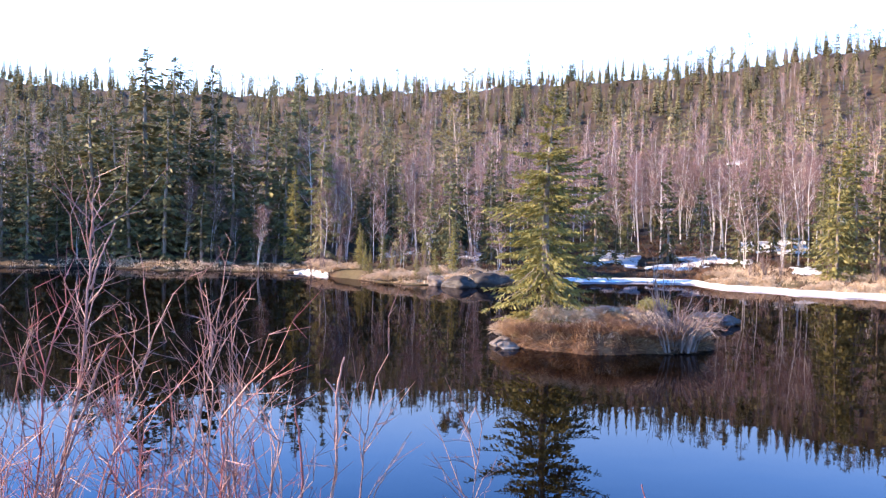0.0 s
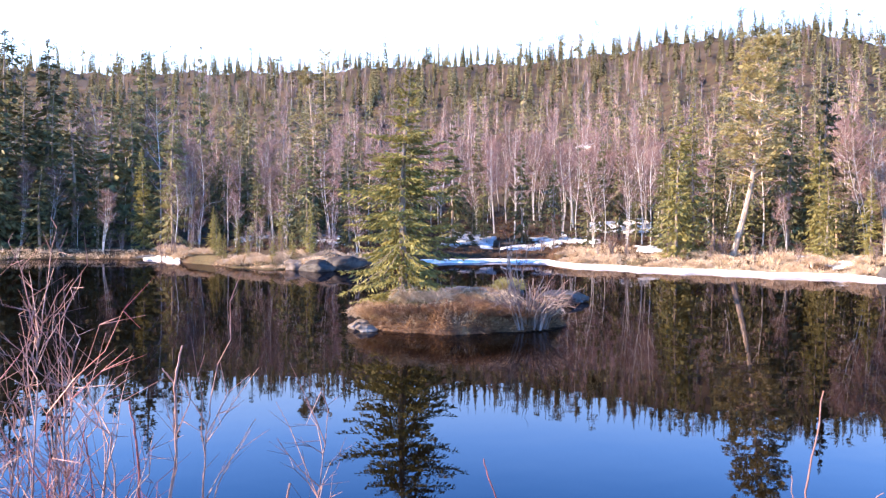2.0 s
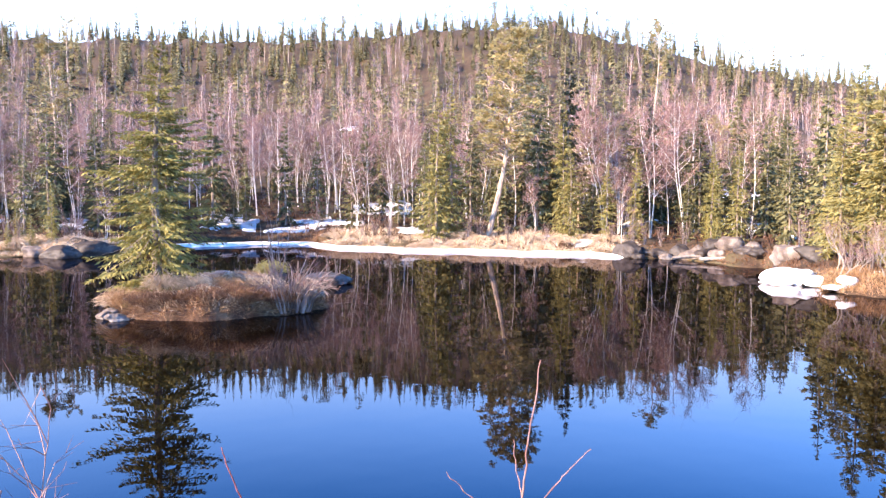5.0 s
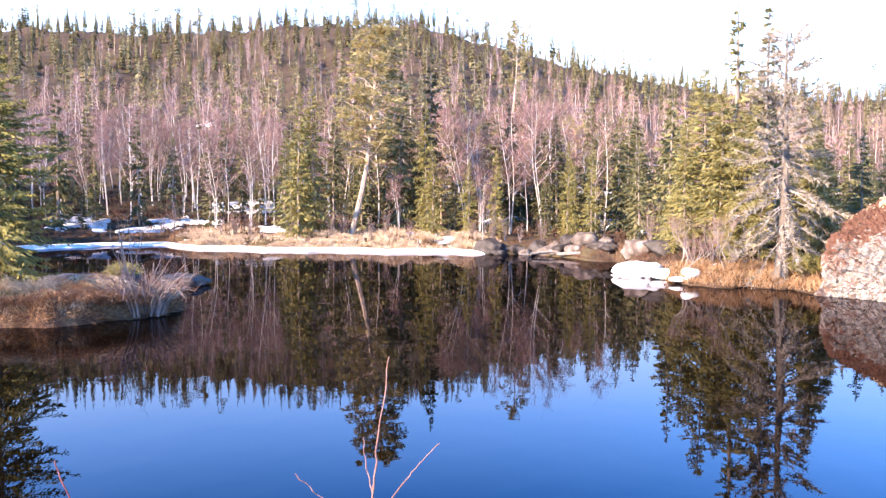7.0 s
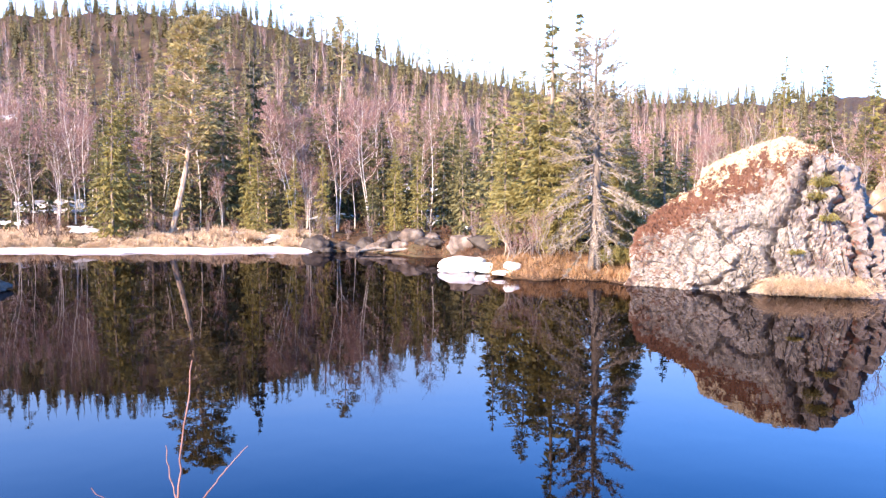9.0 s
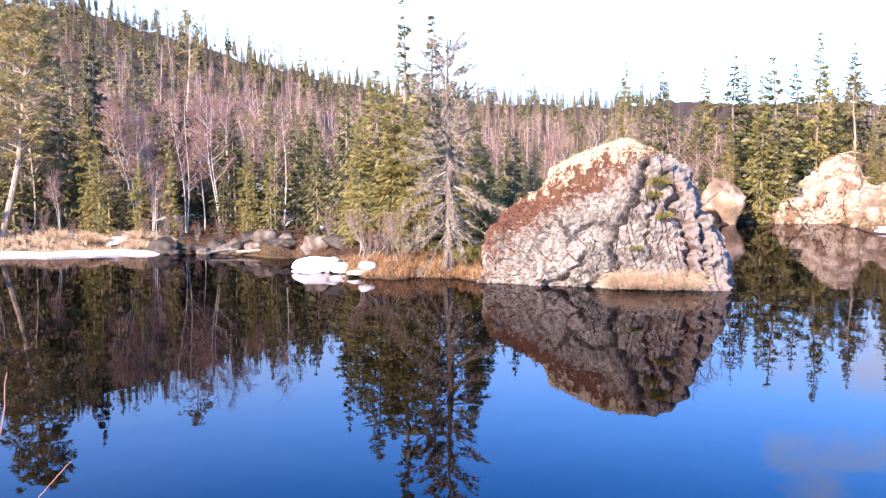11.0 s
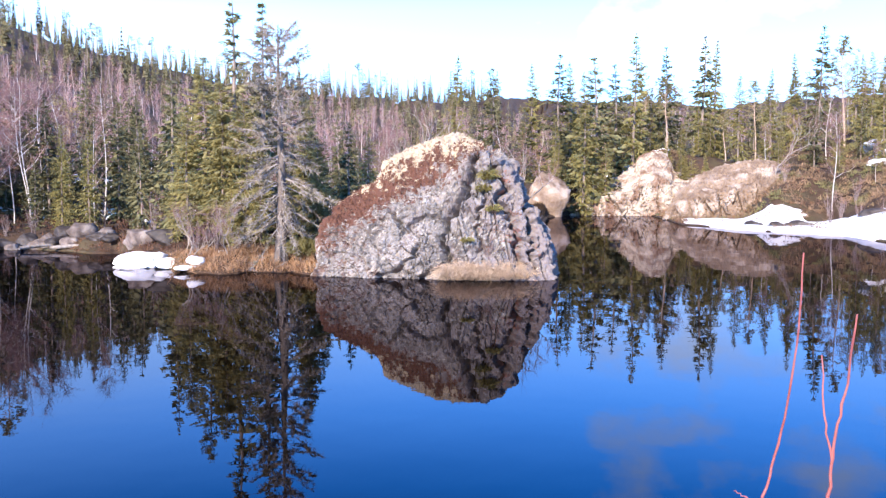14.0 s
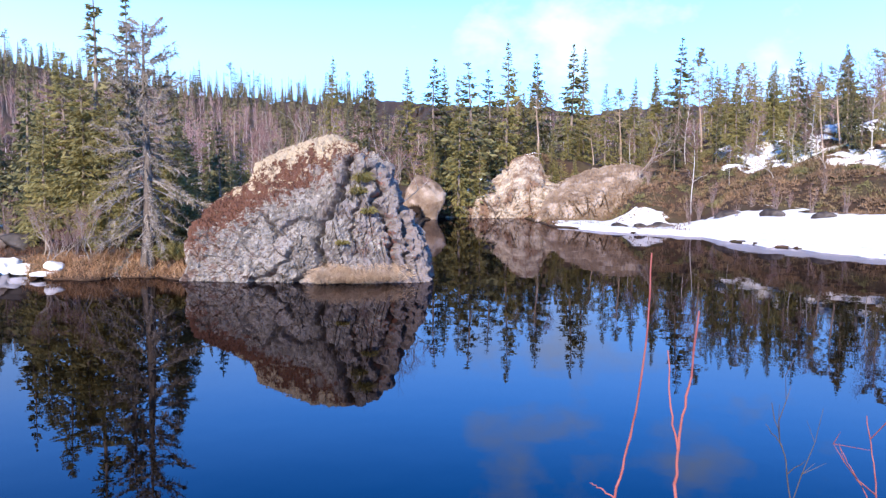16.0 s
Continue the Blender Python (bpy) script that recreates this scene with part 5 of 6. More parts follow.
for az, d, sz, seed in ((-0.9, 23.2, (0.24, 0.2, 0.15), 151), (-0.2, 22.7, (0.3, 0.24, 0.18), 152), (-0.5, 23.6, (0.24, 0.2, 0.17), 153)):
    place_rock("pinkish stone at the tip of the islet", az, d, sz, seed, M_ROCK)
place_rock("rounded pale boulder beside the snow at the creek mouth", 42.6, 38.6, (0.78, 0.7, 0.56), 110, M_ROCK, 0.22)
place_rock("dark rounded rock behind the snow slab", 44.4, 37.2, (1.0, 0.7, 0.5), 111, M_DARKROCK, 0.2)
for az, d, sz, seed in ((83.6, 64.5, (0.8, 0.6, 0.35), 171), (84.8, 66, (0.9, 0.7, 0.4), 172), (91.6, 62, (1.0, 0.7, 0.4), 173), (88.9, 66, (1.1, 0.8, 0.4), 174), (82.2, 66, (0.7, 0.5, 0.35), 175), (94.6, 59, (0.8, 0.6, 0.35), 176)):
    place_rock("dark stone melting out of the snow bank", az, d, sz, seed, M_DARKROCK, 0.25)
place_rock("pinkish-grey rock face across the inlet", 69.0, 88, (2.6, 2.0, 2.8), 112, M_MOUND, 0.34)


def bluff():
    """The low rocky bluff across the inlet, with a knob above it."""
    for sx, hz, az, d, nm in (([-8, -7.3, -5.5, -4.2, -2.4, -0.8, 0.6, 2, 2.9, 5.1, 8.2, 11.3, 13], [0.2, 0.8, 2.6, 4, 4.7, 6.6, 7.2, 6.9, 4.8, 4.3, 4.3, 3.2, 0.5], 75.6, 91.5, "lower"), ([-5, -4, -2, 0.5, 2.5, 4, 5], [1, 4.5, 6.8, 7.4, 6.6, 4.5, 1], 77.2, 101, "upper"), ([-7, -6, -4, -1.5, 1, 3, 4.6, 5.6], [0.5, 2.6, 4.4, 5.3, 5.8, 5.4, 4.0, 1.0], 81.6, 80.5, "mound")):
        geo, _g, _n = crag(sx, hz, 190, 110, ((-1, 1), (0.5, 0.5)), ((-1, 1), (7, 7)), ((-1, 1), (5, 5)), 0.6, 1.0, 2.2, 0.55, False)
        ob = tagged(part("rock_bluff", geo, M_MOUND if nm == "mound" else M_BLUFF), "broken beige rock bluff above the inlet" if nm == "lower" else "grey rock knob on top of the bluff" if nm == "upper" else "rounded rock mound grown over with brown heath", "rock")
        ob.matrix_basis = Matrix.Translation((d * math.sin(radians(az)), d * math.cos(radians(az)), 0)) @ pose(0, 0, 0, 0, 0, -az)


bluff()

# ---------------------------------------------------------------- snow and ice


def snow(label, az0, az1, d0, d1, thick, seed, rag=0.5, name="snow_patch", from_shore=False, res=0.2, strip=False, material=None):
    """A melting snow bank draped on the ground, with a ragged rounded edge."""
    g = Geo()
    mid = (d0 + d1) / 2 + (55 if from_shore else 0)
    nx = int(min(220, max(24, mid * radians(az1 - az0) / res)))
    ny = int(min(90, max(14, (d1 - d0) / res)))
    az, d = np.meshgrid(np.linspace(az0, az1, nx), np.linspace(d0, d1, ny), indexing="ij")
    if from_shore:
        d = d + shore(az)
    p, q = np.linspace(-1, 1, nx)[:, None], np.linspace(-1, 1, ny)[None]
    x, y = d * np.sin(np.radians(az)), d * np.cos(np.radians(az))
    w = np.array([[fbm(Vector((x[i, j] * 0.45, y[i, j] * 0.45, seed * 3.7)), 4) for j in range(ny)] for i in range(nx)])
    if strip:
        f = 1 - p ** 8 - q ** 2 + rag * w
    else:
        f = 0.75 * (1 - p ** 2 - q ** 2) + rag * 1.5 * w
    f = np.minimum(f, 6 * (1 - np.abs(p)) + 0 * q), 6 * (1 - np.abs(q)) + 0 * p
    f = np.minimum(*f)
    z = np.maximum(land(az, d), 0.0) + np.where(f > 0, 0.03 + thick * np.sqrt(np.clip(f * 1.6, 0, 1)) * (1 + 0.4 * w), -0.15)
    v = np.stack([x, y, z], -1).reshape(-1, 3)
    keep = f > (-0.7 if strip else -0.12)
    i, j = np.meshgrid(np.arange(nx - 1), np.arange(ny - 1), indexing="ij")
    ok = (keep[:-1, :-1] & keep[1:, :-1] & keep[:-1, 1:] & keep[1:, 1:]).ravel()
    a = (i * ny + j).ravel()[ok]
    if len(a) < 4:
        return None
    g.add(v, np.concatenate([np.stack([a, a + 1, a + ny + 1], 1), np.stack([a, a + ny + 1, a + ny], 1)]))
    return tagged(part(name, g, material or M_SNOW, smooth=True), label, "snow", "snow patches")


ICE = "flat strip of old ice and snow along the water's edge"
snow(ICE, 12.2, 33, -0.5, 1.6, 0.04, 1, 0.45, "shore_ice", True, strip=True)
snow(ICE, 3, 12.9, -0.5, 1.6, 0.05, 2, 0.3, "shore_ice", True, strip=True)
snow(ICE, -14.6, -12.2, -1.2, 0.6, 0.1, 3, 0.05, "shore_ice", True, strip=True)
for k, (a0, a1, d0, d1) in enumerate(((8.6, 13.0, 63.5, 66.5), (10.5, 15.5, 66, 71), (14.5, 18.8, 71, 78), (17.4, 19.8, 61, 63), (17.6, 19.6, 57.5, 59.5), (26.2, 31.2, 51.6, 55.5), (-4.8, -1.2, 59, 69), (4.6, 8.6, 64, 74),
                                      (42.4, 45.0, 50, 57), (13.2, 15.4, 132, 137), (38.5, 42, 78, 86), (-9, -6, 66, 69), (32, 36, 62, 65))):
    snow("patch of old snow between the birch trunks", a0, a1, d0, d1, 0.12, 10 + k, 0.75, material=M_SLOPESNOW)
for label, az, d, sz, seed in (("thick white snow slab sliding into the lake at the point", 43.1, 35.0, (1.25, 1.1, 0.5), 140), ("thin melting snow sheet at the waterline", 42.2, 34.4, (0.75, 0.7, 0.14), 142), ("flat end of the melting snow slab", 44.3, 33.8, (0.7, 0.7, 0.22), 145), ("steep snow bank below the spruces at the creek mouth", 39.8, 61, (1.1, 1.4, 0.8), 146), ("steep snow bank below the spruces at the creek mouth", 40.7, 59, (0.8, 1.0, 0.5), 147), ("old snow in the shaded creek mouth", 43.3, 57, (1.0, 0.8, 0.4), 148), ("small lump of snow at the waterline", 46.0, 32.0, (0.36, 0.35, 0.24), 141),
                               ("thin melting snow sheet at the waterline", 45.5, 31.9, (0.5, 0.4, 0.12), 143), ("last lump of snow on the point", 47.6, 32.6, (0.22, 0.16, 0.1), 144)):
    ob = place_rock(label, az, d, sz, seed, M_SNOW, 0.3, name="snow_slab")
    tagged(ob, category="snow", group="snow patches")
snow("broad bright snow bank along the far lake shore", 77.6, 90, -0.8, 11.5, 0.14, 42, 0.5, "snow_bank", True, strip=True)
snow("broad bright snow bank along the far lake shore", 87.5, 108, -0.8, 18, 0.12, 43, 0.5, "snow_bank", True, strip=True)
for k, (a0, a1, d0, d1) in enumerate(((88.5, 96, 77, 97), (94.5, 102, 72, 84), (80, 82, 95, 98.5), (71.5, 75.8, 105, 113), (90.5, 99, 95, 104), (75.6, 77.2, 105, 109))):
    snow("ragged patch of melting snow on the brown heath", a0, a1, d0, d1, 0.14, 50 + k, 0.7)



def snow_tongue(label, line, seed):
    """A gully of snow between heath banks; line: azimuth, distance, half width."""
    line = np.array(line, float)
    n, m = 70, 24
    s = np.linspace(0, len(line) - 1, n)
    az, d, w = (np.interp(s, np.arange(len(line)), line[:, c]) for c in range(3))
    x, y = d * np.sin(np.radians(az)), d * np.cos(np.radians(az))
    tx, ty = np.gradient(x), np.gradient(y)
    k = np.hypot(tx, ty)
    q = np.linspace(-1, 1, m)[None]
    rag = np.array([[fbm(Vector((a * 0.5, b * 0.5, seed)), 4) for a, b in zip(x, y)]]).T
    px, py = x[:, None] + ty[:, None] / k[:, None] * w[:, None] * q * (1 + 0.5 * rag), y[:, None] - tx[:, None] / k[:, None] * w[:, None] * q * (1 - 0.5 * rag)
    f = (1 - q ** 2) * np.minimum(1, np.minimum(s + 0.02, len(line) - 0.98 - s) * 2)[:, None]
    a2, d2 = np.degrees(np.arctan2(px, py)), np.hypot(px, py)
    z = np.maximum(land(a2, d2), 0) - 0.08 + 0.17 * np.sqrt(np.clip(f, 0, 1)) + 0.03 * lumps(px * 2, py * 2) * f
    g = Geo()
    i, j = np.meshgrid(np.arange(n - 1), np.arange(m - 1), indexing="ij")
    a = (i * m + j).ravel()
    g.add(np.stack([px, py, z], -1).reshape(-1, 3), np.concatenate([np.stack([a, a + m, a + m + 1], 1), np.stack([a, a + m + 1, a + 1], 1)]))
    tagged(part("snow_patch", g, M_SNOW, smooth=True), label, "snow", "snow patches")


for az, d, sz, seed in ((89.2, 92, (2.0, 1.5, 0.9), 161), (91.9, 99, (2.2, 1.6, 1.2), 162), (93.6, 98, (1.8, 1.5, 1.1), 163), (95.6, 96, (2.1, 1.5, 0.9), 164)):
    tagged(place_rock("hummock buried under melting snow on the heath", az, d, sz, seed, M_SLOPESNOW, 0.3, name="snow_hummock"), category="snow", group="snow patches")
snow_tongue("tongue of snow filling a gully down to the lake", [(79.6, 67, 1.0), (81.4, 66, 1.8), (83.2, 66, 1.9), (84.7, 68, 1.4), (85.6, 69.5, 0.8)], 4.0)

# ---------------------------------------------------------------- grass, heather, shrubs


def grass_belt(name, label, material, az0, az1, u0, u1, tufts, blades, ht, width, seed, lean=0.4):
    rng = np.random.default_rng(seed)
    az = rng.uniform(az0, az1, tufts)
    u = rng.uniform(u0, u1, tufts)
    d = shore(az) + u
    x, y, z = d * np.sin(np.radians(az)), d * np.cos(np.radians(az)), land(az, d)
    size = rng.uniform(0.5, 1.25, tufts) * (0.8 + 0.3 * lumps(x * 0.9, y * 0.9) if name == "heather" else 0.68 + 0.5 * lumps(x * 0.9, y * 0.9))
    ok = size > 0.35
    base = np.repeat(np.stack([x, y, z], 1)[ok], blades, 0)
    size = np.repeat(size[ok], blades)
    n = len(base)
    base = base + rng.normal(0, 0.12, (n, 3)) * (1, 1, 0)
    base[:, 2] -= 0.03
    way = unit(np.array((0, 0, 1.0)) + rng.normal(0, lean, (n, 3))) * (ht * size * rng.uniform(0.5, 1.15, n))[:, None]
    g = Geo()
    slivers(g, base, way, width, rng, diamond=False)
    return tagged(part(name, g, material), label, "grass", kind="stuff")


grass_belt("dry_grass", "tall bleached grass on the sunny far shore", M_GRASS, 13, 33.5, 1.6, 9, 2600, 13, 0.38, 0.035, 1, 0.6)
grass_belt("dry_grass", "bleached grass fringing the wooded shore", M_GRASS, -14, 0.5, 0.1, 3.5, 1100, 13, 0.42, 0.035, 2, 0.6)
grass_belt("dry_grass", "short brown grass below the dark spruces", M_GRASS, -36, -14, 0.1, 1.6, 700, 9, 0.35, 0.035, 3, 0.45)
grass_belt("dry_grass", "brown grass behind the shore ice", M_SEDGE, 1, 14, 2.8, 8, 900, 10, 0.35, 0.035, 4, 0.5)
grass_belt("sedge", "tan sedge along the point's edge", M_POINTSEDGE, 44.5, 54.6, 0.0, 2.2, 1400, 14, 0.42, 0.022, 5, 0.55)
grass_belt("dry_grass", "sparse brown grass on the inlet bluff", M_SEDGE, 70, 86, 1, 22, 1500, 8, 0.4, 0.05, 6, 0.6)
grass_belt("heather", "low brown heather and bilberry under the trees", M_HEATHER, -34, 42, 3, 34, 3600, 13, 0.55, 0.085, 7, 0.8)
grass_belt("heather", "low dark heather on the point", M_HEATHER, 43, 62, 1.6, 26, 1800, 16, 0.42, 0.045, 8, 0.8)
grass_belt("heather", "brown and olive heath covering the inlet bluff", M_HEATHBLUFF, 69.5, 86.5, 2, 34, 3400, 12, 0.5, 0.1, 9, 0.8)
grass_belt("heather", "brown heath above the far snow bank", M_HEATHBLUFF, 86.5, 102, 17, 44, 5200, 12, 0.45, 0.1, 19, 0.8)
grass_belt("sedge", "rusty sedge between the shore boulders", M_SEDGE, 33, 43.5, 0.2, 4, 700, 12, 0.4, 0.03, 10, 0.6)


def tussock(label, p, r, h, n, seed, material, width=0.014):
    """A dense tussock of arching blades."""
    rng = np.random.default_rng(seed)
    g = Geo()
    a, q = rng.random(n) * 6.283, np.sqrt(rng.random(n))
    b = np.stack([np.cos(a) * q * r, np.sin(a) * q * r * 0.6, h * 0.45 * (1 - q * q)], 1)
    out = np.stack([np.cos(a), np.sin(a), 0 * a], 1) * (0.25 + 0.9 * q)[:, None]
    way = unit(out + np.array((0, 0, 0.9)) + rng.normal(0, 0.3, (n, 3))) * rng.uniform(0.5, 1.1, (n, 1)) * h * 0.8
    slivers(g, b, way, width, rng, diamond=False)
    way2 = unit(out - np.array((0, 0, 0.35)) + rng.normal(0, 0.25, (n, 3))) * rng.uniform(0.3, 0.7, (n, 1)) * h * 0.8
    slivers(g, b + way * 0.85, way2, width * 0.8, rng, diamond=False)
    ob = tagged(part("grass_tussock", g, material), label, "grass")
    ob.matrix_basis = Matrix.Translation(p)
    return ob


def polar(az, d, z):
    return Vector((d * math.sin(radians(az)), d * math.cos(radians(az)), z))


for k, az in enumerate((62.9, 63.8, 64.7, 65.6, 66.4, 67.1)):
    tussock("pale dry sedge tussock at the foot of the knoll", polar(az, 27.75 + 0.05 * k, 0.02), 0.6, 0.6, 900, 400 + k, M_GRASS)
tussock("yellow-green moss hummock rising from the water", polar(9.3, 31.6, 0.3), 0.32, 0.5, 600, 410, M_NEEDLE_SUN, 0.03)
place_rock("low rock under the moss hummock", 9.3, 31.6, (0.6, 0.5, 0.4), 122, M_DARKROCK, 0.3)
for k, (az, d) in enumerate(((53.0, 31.0), (53.5, 31.4), (52.6, 31.8))):
    tussock("green-yellow moss and juniper hummock beside the knoll", at(az, d, 0.1), 0.45, 0.5, 500, 420 + k, M_NEEDLE_SUN, 0.03)

for k, p in enumerate(ledges):
    tussock("olive-green juniper tuft rooted in the rock face", p - Vector((0, 0, 0.05)), 0.22, 0.4 - 0.08 * k, 240, 460 + k, M_NEEDLE_OLIVE, 0.03)

for k, (x, y) in enumerate(ISLET_TUFTS):
    e = math.hypot(x / 2.7, y / 1.75)
    tussock("brown and bleached grass tussock on the islet", on_islet(x, y, 0.74 * (1 - e ** 5) - 0.05), 0.32 + 0.1 * math.sin(k * 2.1), 0.4 + 0.08 * math.cos(k * 1.7), 420, 480 + k, M_SEDGE if y < -0.9 else M_POINTSEDGE if k % 3 == 0 else M_GRASS, 0.014)

rk = np.random.default_rng(12)
for k in range(54):
    az = rk.uniform(-13.4, -1.2) if k < 26 else rk.uniform(13.2, 33.5)
    d = float(shore(az)) + (rk.uniform(0.15, 2.2) if k < 26 else rk.uniform(2.2, 5.2))
    tussock("bleached grass tussock on the lake shore", at(az, d), rk.uniform(0.4, 0.9), rk.uniform(0.28, 0.6), 420, 430 + k, M_GRASS, 0.03)

shrubs = [shrub("leafless pale shrub among dry grass at the shore", 500 + k, stems=9 + 3 * k, h=2.2, spread=0.7, r=0.018, twigs_n=12, twig_w=0.016) for k in range(4)]
spots = [(11.5, 63), (12.3, 62.5), (15.2, 57), (16.1, 57.5), (17, 57), (19.8, 55), (22.3, 54.5), (23.1, 55), (25, 53.5), (25.9, 54), (27.6, 53), (31.8, 52), (33.2, 50.5), (34, 51), (35, 50.5), (36.5, 49.5), (40.4, 48),
         (-16.5, 65.3), (-15.8, 65), (-13.3, 60.5), (-12.6, 59), (-6.4, 51.5), (-5.9, 52), (-3, 52), (-19.5, 66), (-11.5, 58), (-8, 53), (43.5, 42), (44.2, 45), (65.0, 29.2), (64.2, 29.1), (78.5, 97), (86.5, 72), (88, 74), (84, 78), (46, 33.4), (47.3, 32.8), (48.6, 32.6), (86.6, 66), (88.2, 66.5), (89.5, 64), (90.4, 68), (91.8, 63), (92.6, 66), (93.8, 62), (94.6, 66), (95.8, 62), (87.2, 70), (79, 92), (81, 90), (83.5, 84)]
rs = np.random.default_rng(3)
OWN = {}
for k, (az, d) in enumerate(spots):
    m = turned(polar(az, 27.9, 0.3) if 63 < az < 66 else at(az, d), rs.uniform(0.55, 1.15) * (0.75 if 45 < az < 66 else 1), rs.uniform(0, 360))
    if k < 4:
        OWN[k] = m
    else:
        copy_thing(shrubs[k % 4], m)
for k in OWN:
    shrubs[k].matrix_basis = OWN[k]

log = Geo()
tube(log, [(-1.6, 0, 0.12), (-0.5, 0.1, 0.2), (0.6, 0.05, 0.16), (1.7, -0.1, 0.05)], (0.09, 0.08, 0.06, 0.03), 8)
tube(log, [(0.2, 0.05, 0.18), (0.5, 0.5, 0.35), (0.9, 0.8, 0.3)], (0.04, 0.03, 0.012), 5)
for az, d, spin in ((37.6, 45.6, 20), (39.4, 44.4, -10), (-13.6, 62.6, 25)):
    o = tagged(part("fallen_log", log, M_DEADWOOD), "bleached fallen branch lying at the waterline", "log")
    o.matrix_basis = Matrix.Translation(polar(az, d, 0.05)) @ pose(0, 0, 0, 0, 0, spin - az)

# ---------------------------------------------------------------- shoots on the near bank


def down_to_ground(pts):
    x, y, z = pts[-1]
    g = float(land(math.degrees(math.atan2(x, y)), math.hypot(x, y)))
    return pts + [(x, y, g - 0.05)] if z > g else pts


def shoot(name, label, material, r, stem, sides=(), twigs=0, seed=0):
    """One bare sapling shoot on the near bank; points run from the tip down."""
    rng = np.random.default_rng(seed)
    t = thing(name, label + " on the near bank", "shrub", "shoots on the near bank")

    def line(pts, r0, r1, nm, owner):
        p = np.array(pts[::-1], float)
        s = np.linspace(0, len(p) - 1, 4 * len(p))
        q = np.stack([np.interp(s, np.arange(len(p)), p[:, c]) for c in range(3)], 1)
        for _ in range(2):
            q[1:-1] = (q[:-2] + q[1:-1] * 2 + q[2:]) / 4
        q[1:-1] += rng.normal(0, 0.0025, q[1:-1].shape)
        g = Geo()
        tube(g, q, np.linspace(r0, r1, len(q)) * (1 + 0.12 * (np.arange(len(q)) % 5 == 0)), 7)
        return q, part(nm, g, material, owner)
    r *= 0.62
    q, main = line(down_to_ground(stem), r, r * 0.45, "stem", t)
    for s in sides:
        line(s, r * 0.6, r * 0.28, "side_shoot", main)
    if twigs:
        g = Geo()
        for k in range(twigs):
            b = q[rng.integers(len(q) // 3, len(q))]
            d = unit(np.array((rng.normal(0, 0.5), rng.normal(0, 0.5), 0.9)))
            n = rng.uniform(0.12, 0.42)
            pts = [b + d * n * s + rng.normal(0, 0.012, 3) * (s > 0) for s in (0, 0.35, 0.7, 1)]
            tube(g, pts, (0.0026, 0.002, 0.0015, 0.0007), 4)
            for _ in range(3):
                c = pts[rng.integers(1, 4)]
                e = unit(d + rng.normal(0, 0.6, 3)) * rng.uniform(0.05, 0.17)
                tube(g, [c, c + e * 0.5, c + e], (0.0016, 0.0012, 0.0006), 3)
        tagged(part("twig_haze", g, material, main), kind="stuff")
    return t


shoot("cut_sapling", "pale bare sapling with a snapped top", M_SHOOT, 0.012, [(-0.65, 3.51, 2.53), (-0.68, 3.5, 2.39), (-0.67, 3.51, 2.24), (-0.69, 3.5, 1.98), (-0.7, 3.5, 1.73)], [[(-0.72, 3.5, 2.45), (-0.67, 3.51, 2.38)]], 3, 1)
shoot("red_shoot", "straight dark red shoot", M_REDSHOOT, 0.011, [(-0.8, 3.37, 2.36), (-0.78, 3.38, 2.23), (-0.77, 3.38, 2.02), (-0.75, 3.38, 1.78)], (), 0, 2)
shoot("bare_shoot", "orange-brown upright shoot", M_SHOOT, 0.009, [(-1.09, 3.49, 2.36), (-1.09, 3.49, 2.17), (-1.08, 3.5, 1.98), (-1.07, 3.5, 1.73)], (), 0, 3)
shoot("bare_shoot", "thin forked brown shoot with fine twigs", M_SHOOT, 0.008, [(-0.59, 3.73, 2.29), (-0.61, 3.72, 2.12), (-0.62, 3.72, 1.91), (-0.62, 3.72, 1.64)], [[(-0.42, 3.75, 2.2), (-0.5, 3.74, 2.07), (-0.57, 3.73, 1.93), (-0.62, 3.72, 1.73)]], 9, 4)
shoot("bare_shoot", "fine twiggy shoot over the water", M_SHOOT, 0.006, [(-0.14, 3.87, 2.2), (-0.16, 3.87, 1.99), (-0.19, 3.87, 1.77), (-0.2, 3.87, 1.58)], (), 12, 5)
shoot("cut_sapling", "short cut stem stub", M_SHOOT, 0.012, [(-0.24, 3.27, 2.09), (-0.26, 3.26, 1.99), (-0.27, 3.26, 1.83)], (), 0, 6)
shoot("red_shoot", "short slanting red shoot", M_REDSHOOT, 0.008, [(0.45, 3.45, 2.11), (0.48, 3.44, 2.01), (0.52, 3.44, 1.92), (0.56, 3.43, 1.75)], (), 0, 7)
shoot("bare_shoot", "slender tan shoot with three side branches", M_SHOOT, 0.008, [(1.46, 2.92, 2.46), (1.44, 2.93, 2.3), (1.42, 2.94, 2.12), (1.41, 2.95, 1.99), (1.4, 2.95, 1.75)],
      [[(1.61, 2.83, 2.16), (1.55, 2.87, 2.09), (1.5, 2.9, 2.01), (1.41, 2.95, 1.87)], [(1.38, 2.96, 2.18), (1.39, 2.96, 2.08), (1.41, 2.95, 1.98)], [(1.17, 3.06, 2.06), (1.22, 3.03, 2.0), (1.31, 3.0, 1.92), (1.4, 2.95, 1.79)]], 0, 8)
shoot("red_shoot", "long curved red shoot", M_REDSHOOT, 0.01, [(3.54, 0.44, 2.77), (3.54, 0.45, 2.46), (3.53, 0.48, 2.22), (3.53, 0.52, 2.01), (3.52, 0.56, 1.85), (3.52, 0.58, 1.61)], [[(3.51, 0.65, 1.89), (3.52, 0.61, 1.87), (3.52, 0.56, 1.84)]], 0, 9)
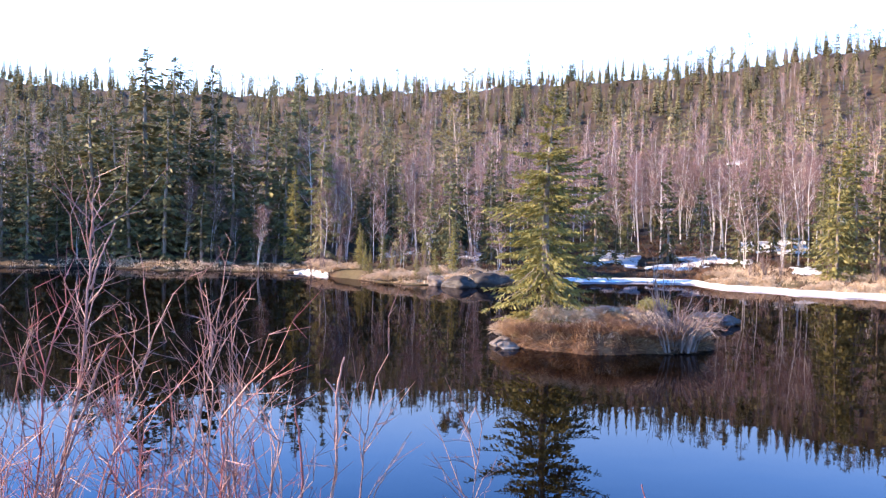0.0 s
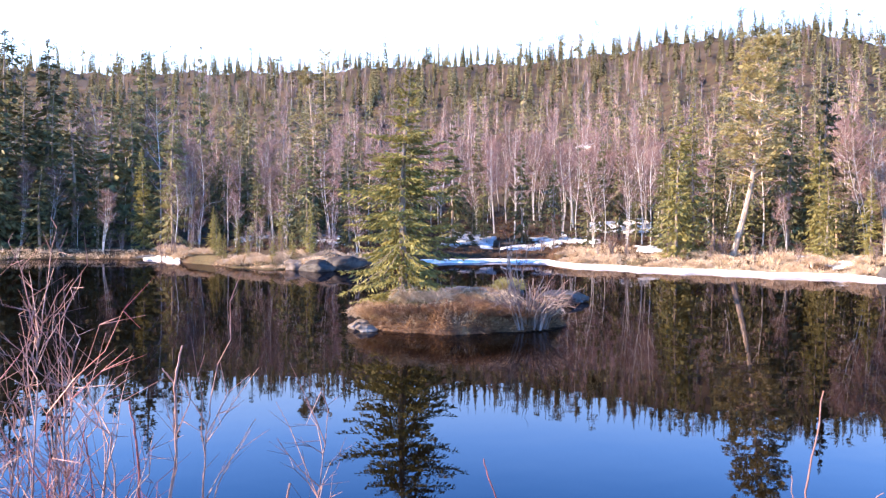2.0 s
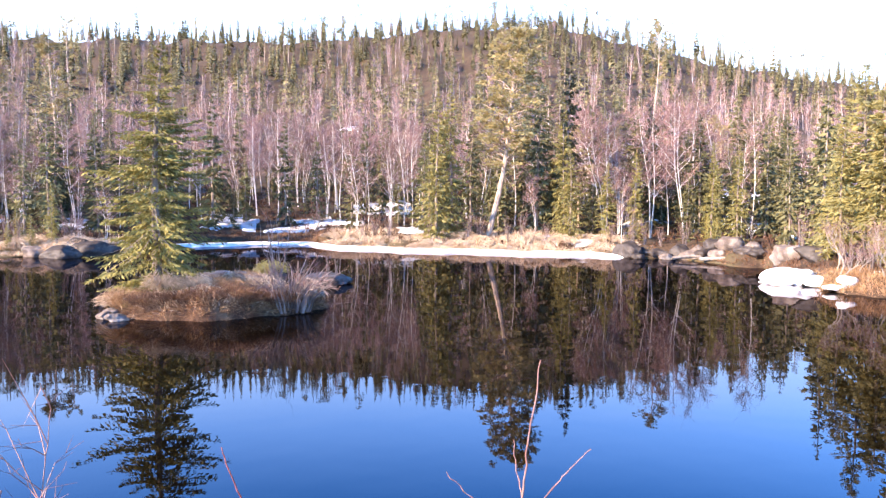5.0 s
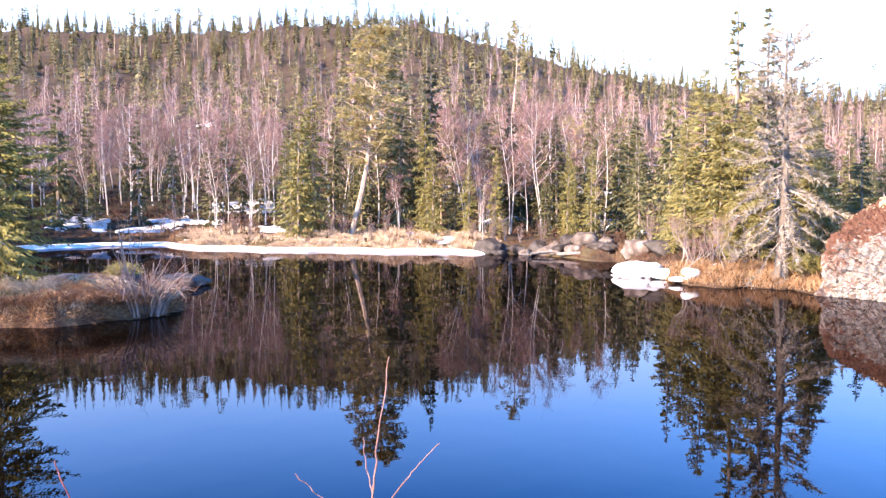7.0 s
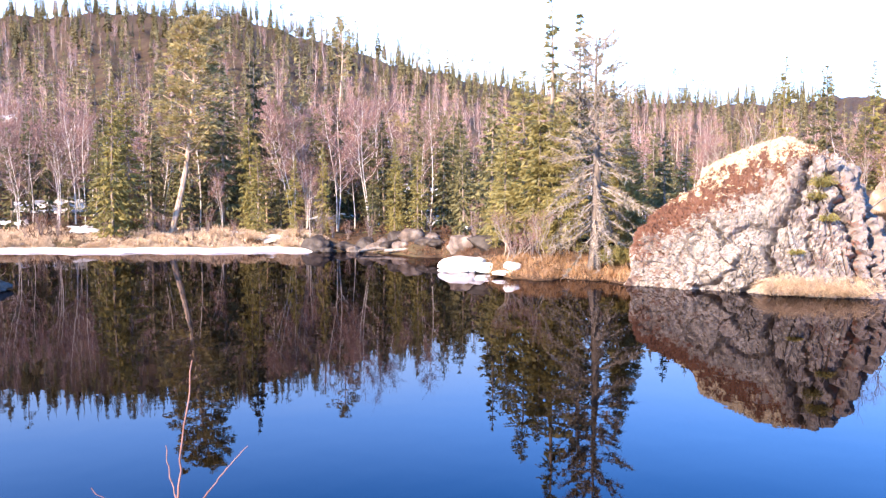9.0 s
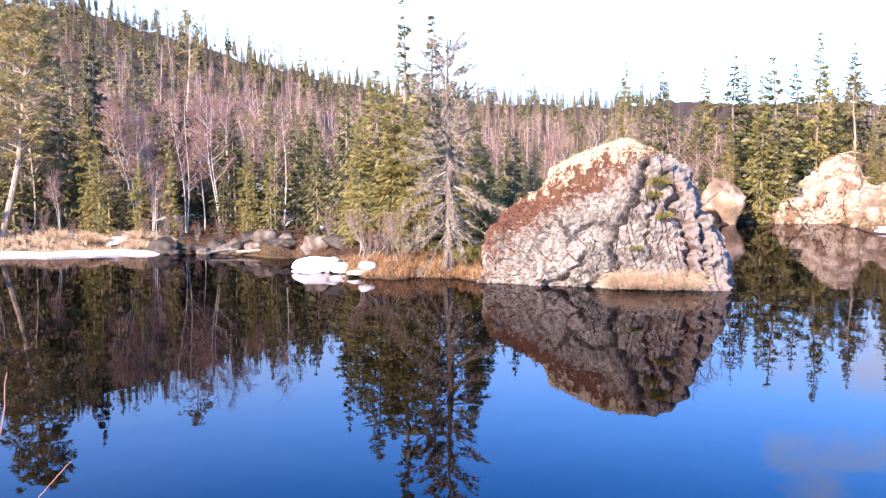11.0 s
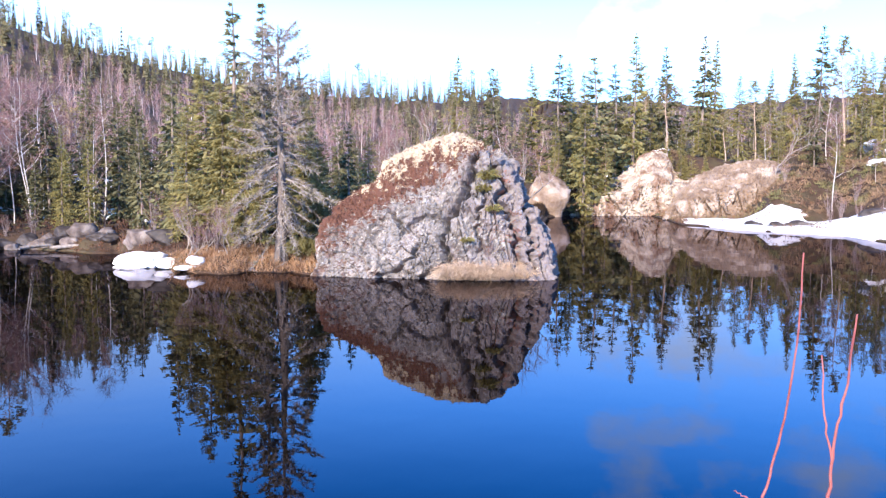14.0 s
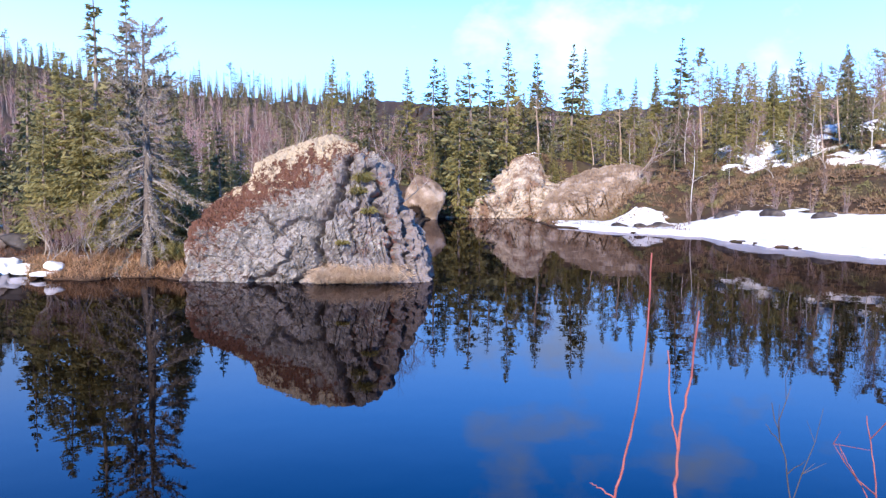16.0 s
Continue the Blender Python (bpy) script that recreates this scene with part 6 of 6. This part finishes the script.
shoot("red_shoot", "forked red shoot", M_REDSHOOT, 0.011, [(3.35, 0.26, 2.59), (3.35, 0.28, 2.38), (3.35, 0.31, 2.22), (3.35, 0.32, 2.1), (3.35, 0.33, 1.94), (3.34, 0.33, 1.7)], [[(3.34, 0.36, 2.45), (3.34, 0.35, 2.26), (3.35, 0.32, 2.1)]], 0, 10)
shoot("bare_shoot", "dark twiggy shoot", M_STEMDARK, 0.006, [(3.65, 0.01, 2.22), (3.65, -0.02, 2.08), (3.65, -0.05, 1.98), (3.65, -0.06, 1.85), (3.64, -0.07, 1.64)], [[(3.64, -0.11, 2.02), (3.65, -0.05, 1.96)], [(3.65, 0.03, 2.14), (3.65, -0.03, 2.06)]], 2, 11)
shoot("red_shoot", "thin red shoot with a side twig", M_REDSHOOT, 0.006, [(3.53, -0.29, 2.23), (3.53, -0.31, 2.11), (3.52, -0.33, 1.95), (3.52, -0.34, 1.72)], [[(3.54, -0.21, 2.11), (3.53, -0.26, 2.02), (3.52, -0.32, 1.91)]], 2, 12)
shoot("bare_sapling", "tall branching sapling with a bushy twig top", M_SHOOT, 0.013, [(-1.67, 3.58, 3.06), (-1.68, 3.58, 2.9), (-1.69, 3.57, 2.65), (-1.71, 3.56, 2.39), (-1.75, 3.54, 2.17), (-1.79, 3.52, 1.91), (-1.81, 3.5, 1.65)], [[(-1.6, 3.62, 3.02), (-1.64, 3.59, 2.9), (-1.68, 3.58, 2.76)]], 34, 13)
shoot("bare_sapling", "slanting bare sapling", M_SHOOT, 0.013, [(-1.53, 3.43, 2.57), (-1.58, 3.4, 2.4), (-1.65, 3.36, 2.17), (-1.71, 3.33, 1.97), (-1.73, 3.32, 1.72)], (), 12, 14)
shoot("bare_sapling", "reddish bare sapling", M_REDSHOOT, 0.01, [(-1.74, 3.43, 2.6), (-1.78, 3.41, 2.41), (-1.78, 3.41, 2.2), (-1.8, 3.4, 1.95), (-1.8, 3.4, 1.69)], (), 12, 15)
shoot("bare_sapling", "fine-branched bare sapling", M_SHOOT, 0.009, [(-1.2, 3.67, 2.63), (-1.22, 3.67, 2.47), (-1.26, 3.65, 2.25), (-1.31, 3.64, 2.0), (-1.32, 3.63, 1.66)], (), 24, 16)
shoot("bare_sapling", "fine-branched bare sapling", M_SHOOT, 0.009, [(-1.1, 3.71, 2.47), (-1.13, 3.7, 2.29), (-1.14, 3.7, 2.11), (-1.12, 3.7, 1.88), (-1.12, 3.7, 1.65)], (), 22, 17)
shoot("bare_sapling", "fine-branched bare sapling", M_SHOOT, 0.009, [(-1.4, 3.49, 2.54), (-1.45, 3.46, 2.37), (-1.5, 3.44, 2.18), (-1.55, 3.42, 1.97), (-1.56, 3.41, 1.74)], (), 20, 18)
# the thicket of thin shoots to the side of them
rt = np.random.default_rng(77)
for k in range(36):
    az, d = rt.uniform(-31, -14), rt.uniform(3.2, 4.1)
    a = radians(az)
    top = rt.uniform(1.85, 2.45)
    lean = rt.normal(0.0, 0.16)
    x, y = d * math.sin(a), d * math.cos(a)
    pts = [(x + lean * (top - z), y + 0.1 * lean * (top - z), z) for z in np.linspace(top, 1.2, 5)]
    shoot("bare_shoot", "thin reddish-brown shoot in the bank thicket", M_REDSHOOT if k % 3 == 0 else M_SHOOT, rt.uniform(0.005, 0.009), pts, (), int(rt.integers(6, 14)), 100 + k)
# the dense low undergrowth at its foot
for k in range(44):
    az, d = rt.uniform(-34, -12), rt.uniform(3.0, 3.9)
    a = radians(az)
    top = rt.uniform(1.55, 2.0)
    lean = rt.normal(0.0, 0.25)
    x, y = d * math.sin(a), d * math.cos(a)
    pts = [(x + lean * (top - z), y + 0.1 * lean * (top - z), z) for z in np.linspace(top, 1.2, 4)]
    shoot("bare_shoot", "short red-barked shoot in the bank thicket", M_SHOOT if k % 3 == 0 else M_REDSHOOT, rt.uniform(0.004, 0.008), pts, (), int(rt.integers(3, 8)), 200 + k)
